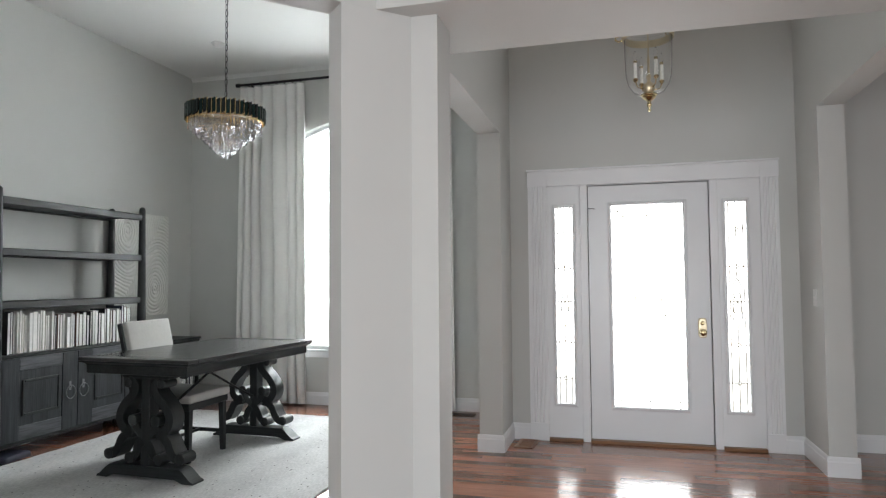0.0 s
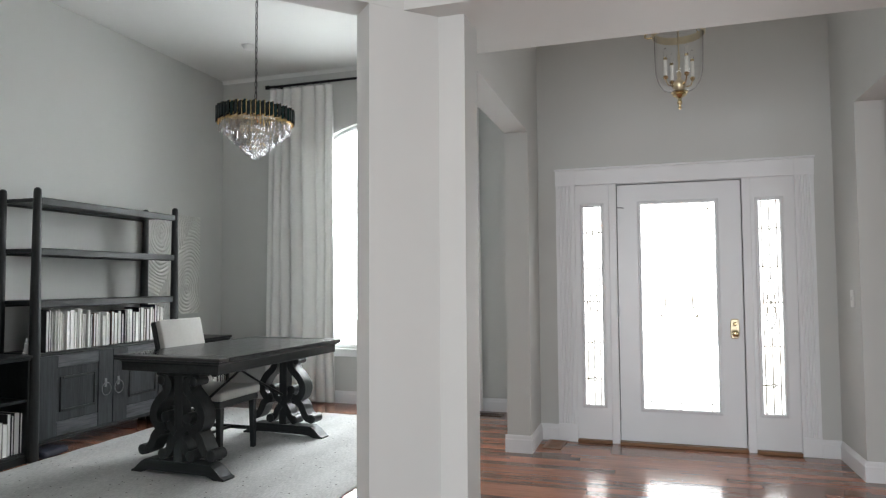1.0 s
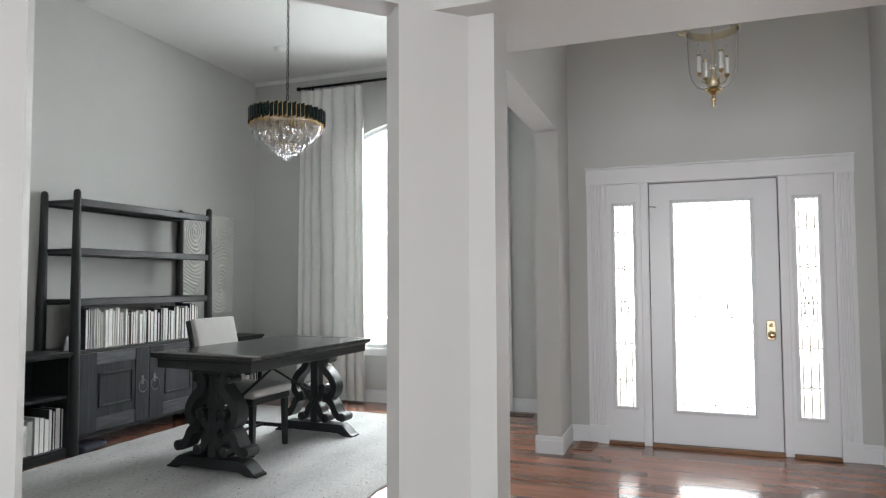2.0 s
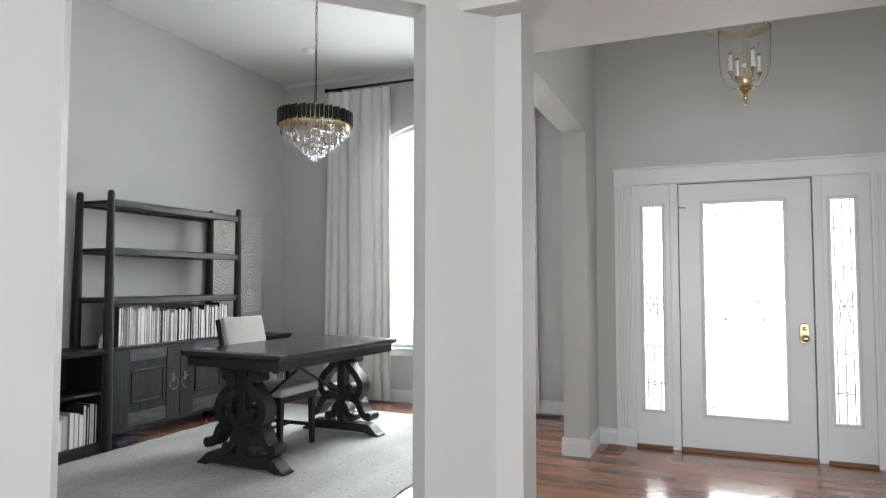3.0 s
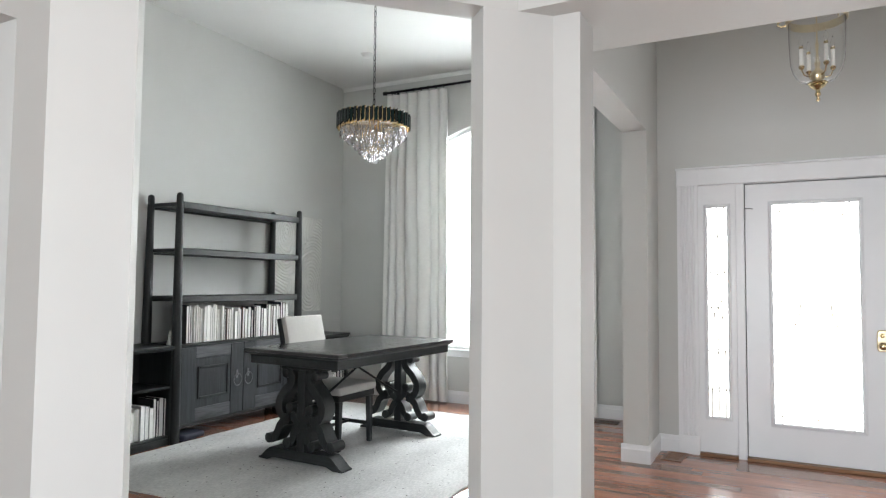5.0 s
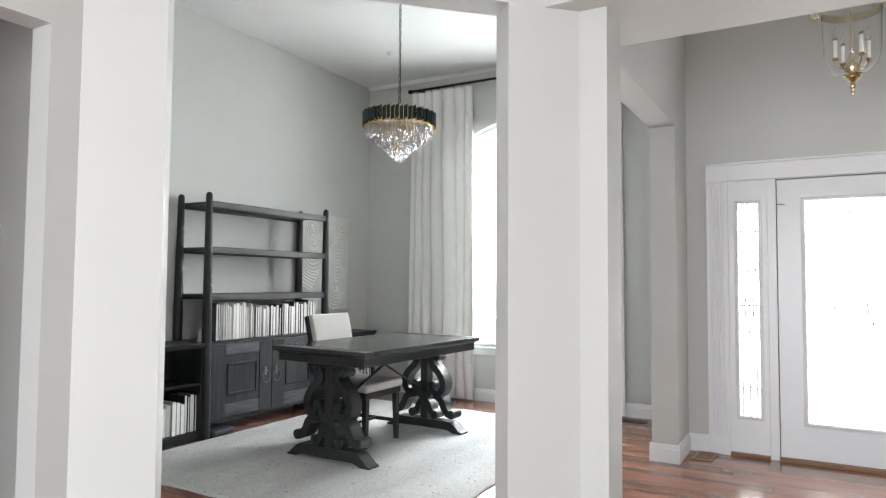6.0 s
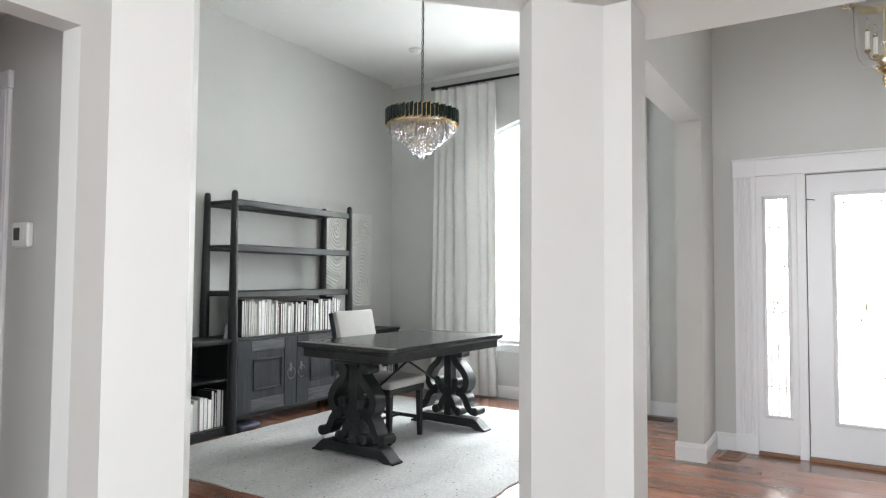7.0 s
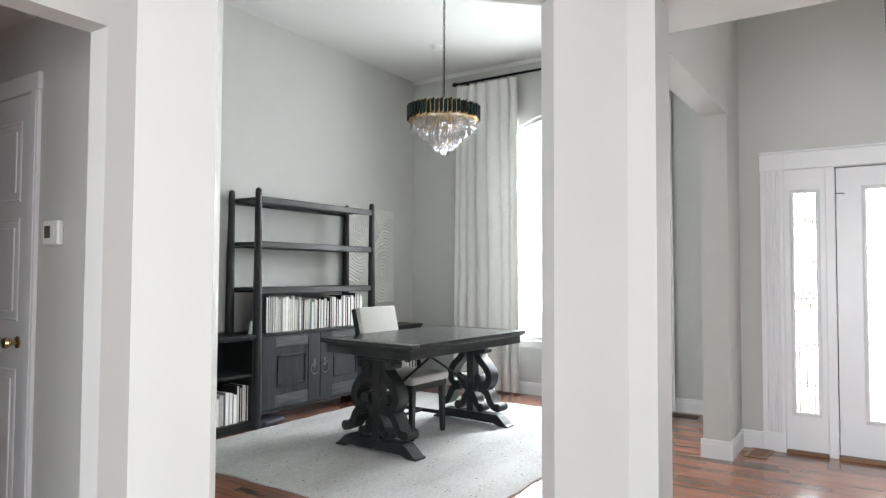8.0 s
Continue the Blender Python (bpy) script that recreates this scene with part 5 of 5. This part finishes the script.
# ---- floor of cherry strips, laid along x ----
floor = tagged(link("floor", boxes(((-6.1, BACK_Y - 0.1, -0.12), (RIGHT_X + 0.1, OFFICE_Y, -0.018))), CHERRY), "polished reddish cherry strip floor with glossy finish", "floor", kind="structure")
W = 0.083
rng = random.Random(3)
meshes = {}


def strip_mesh(length):
    key = round(length, 2)
    if key not in meshes:
        bm = bmesh.new()
        box(bm, (0.0003, 0.0004, -0.018), (key - 0.0003, W - 0.0004, 0.0), 0.0004)
        me = bpy.data.meshes.new("plank")
        bmesh.ops.recalc_face_normals(bm, faces=bm.faces)
        bm.to_mesh(me)
        bm.free()
        me.materials.append(CHERRY)
        meshes[key] = me
    return meshes[key]


rest = []
count = 0
rows = int((OFFICE_Y - BACK_Y) / W)
for r in range(rows + 1):
    y = OFFICE_Y - (r + 1) * W
    x = -6.1 - rng.uniform(0, 1.0)
    while x < RIGHT_X + 0.1:
        ln = round(rng.uniform(0.45, 1.55), 1)
        foyer = 2.9 < y < FRONT and -1.7 < x + ln / 2 < 1.9
        edge_ = y > 5.6 and -4.6 < x < -0.9 or (1.9 < y <= 2.9 and -4.5 < x < -2.2)
        if (foyer or edge_) and count < 300:
            child("plank", strip_mesh(ln), floor, pose(x, y, rng.uniform(-0.0001, 0.0001)))
            count += 1
        else:
            rest.append((x, y, ln))
        x += ln
vs, fs = [], []
for x, y, ln in rest:
    k = len(vs)
    e = 0.0005
    vs += [(x + e, y + e, 0), (x + ln - e, y + e, 0), (x + ln - e, y + W - e, 0), (x + e, y + W - e, 0), (x + e, y + e, -0.018), (x + ln - e, y + e, -0.018), (x + ln - e, y + W - e, -0.018), (x + e, y + W - e, -0.018)]
    fs += [(k, k + 1, k + 2, k + 3), (k + 4, k + 7, k + 6, k + 5), (k, k + 4, k + 5, k + 1), (k + 1, k + 5, k + 6, k + 2), (k + 2, k + 6, k + 7, k + 3), (k + 3, k + 7, k + 4, k)]
me = bpy.data.meshes.new("planks")
me.from_pydata(vs, [], fs)
me.materials.append(CHERRY_REST)
rest_ob = new("planks", me)
rest_ob.parent = floor
tagged(rest_ob, kind="stuff")
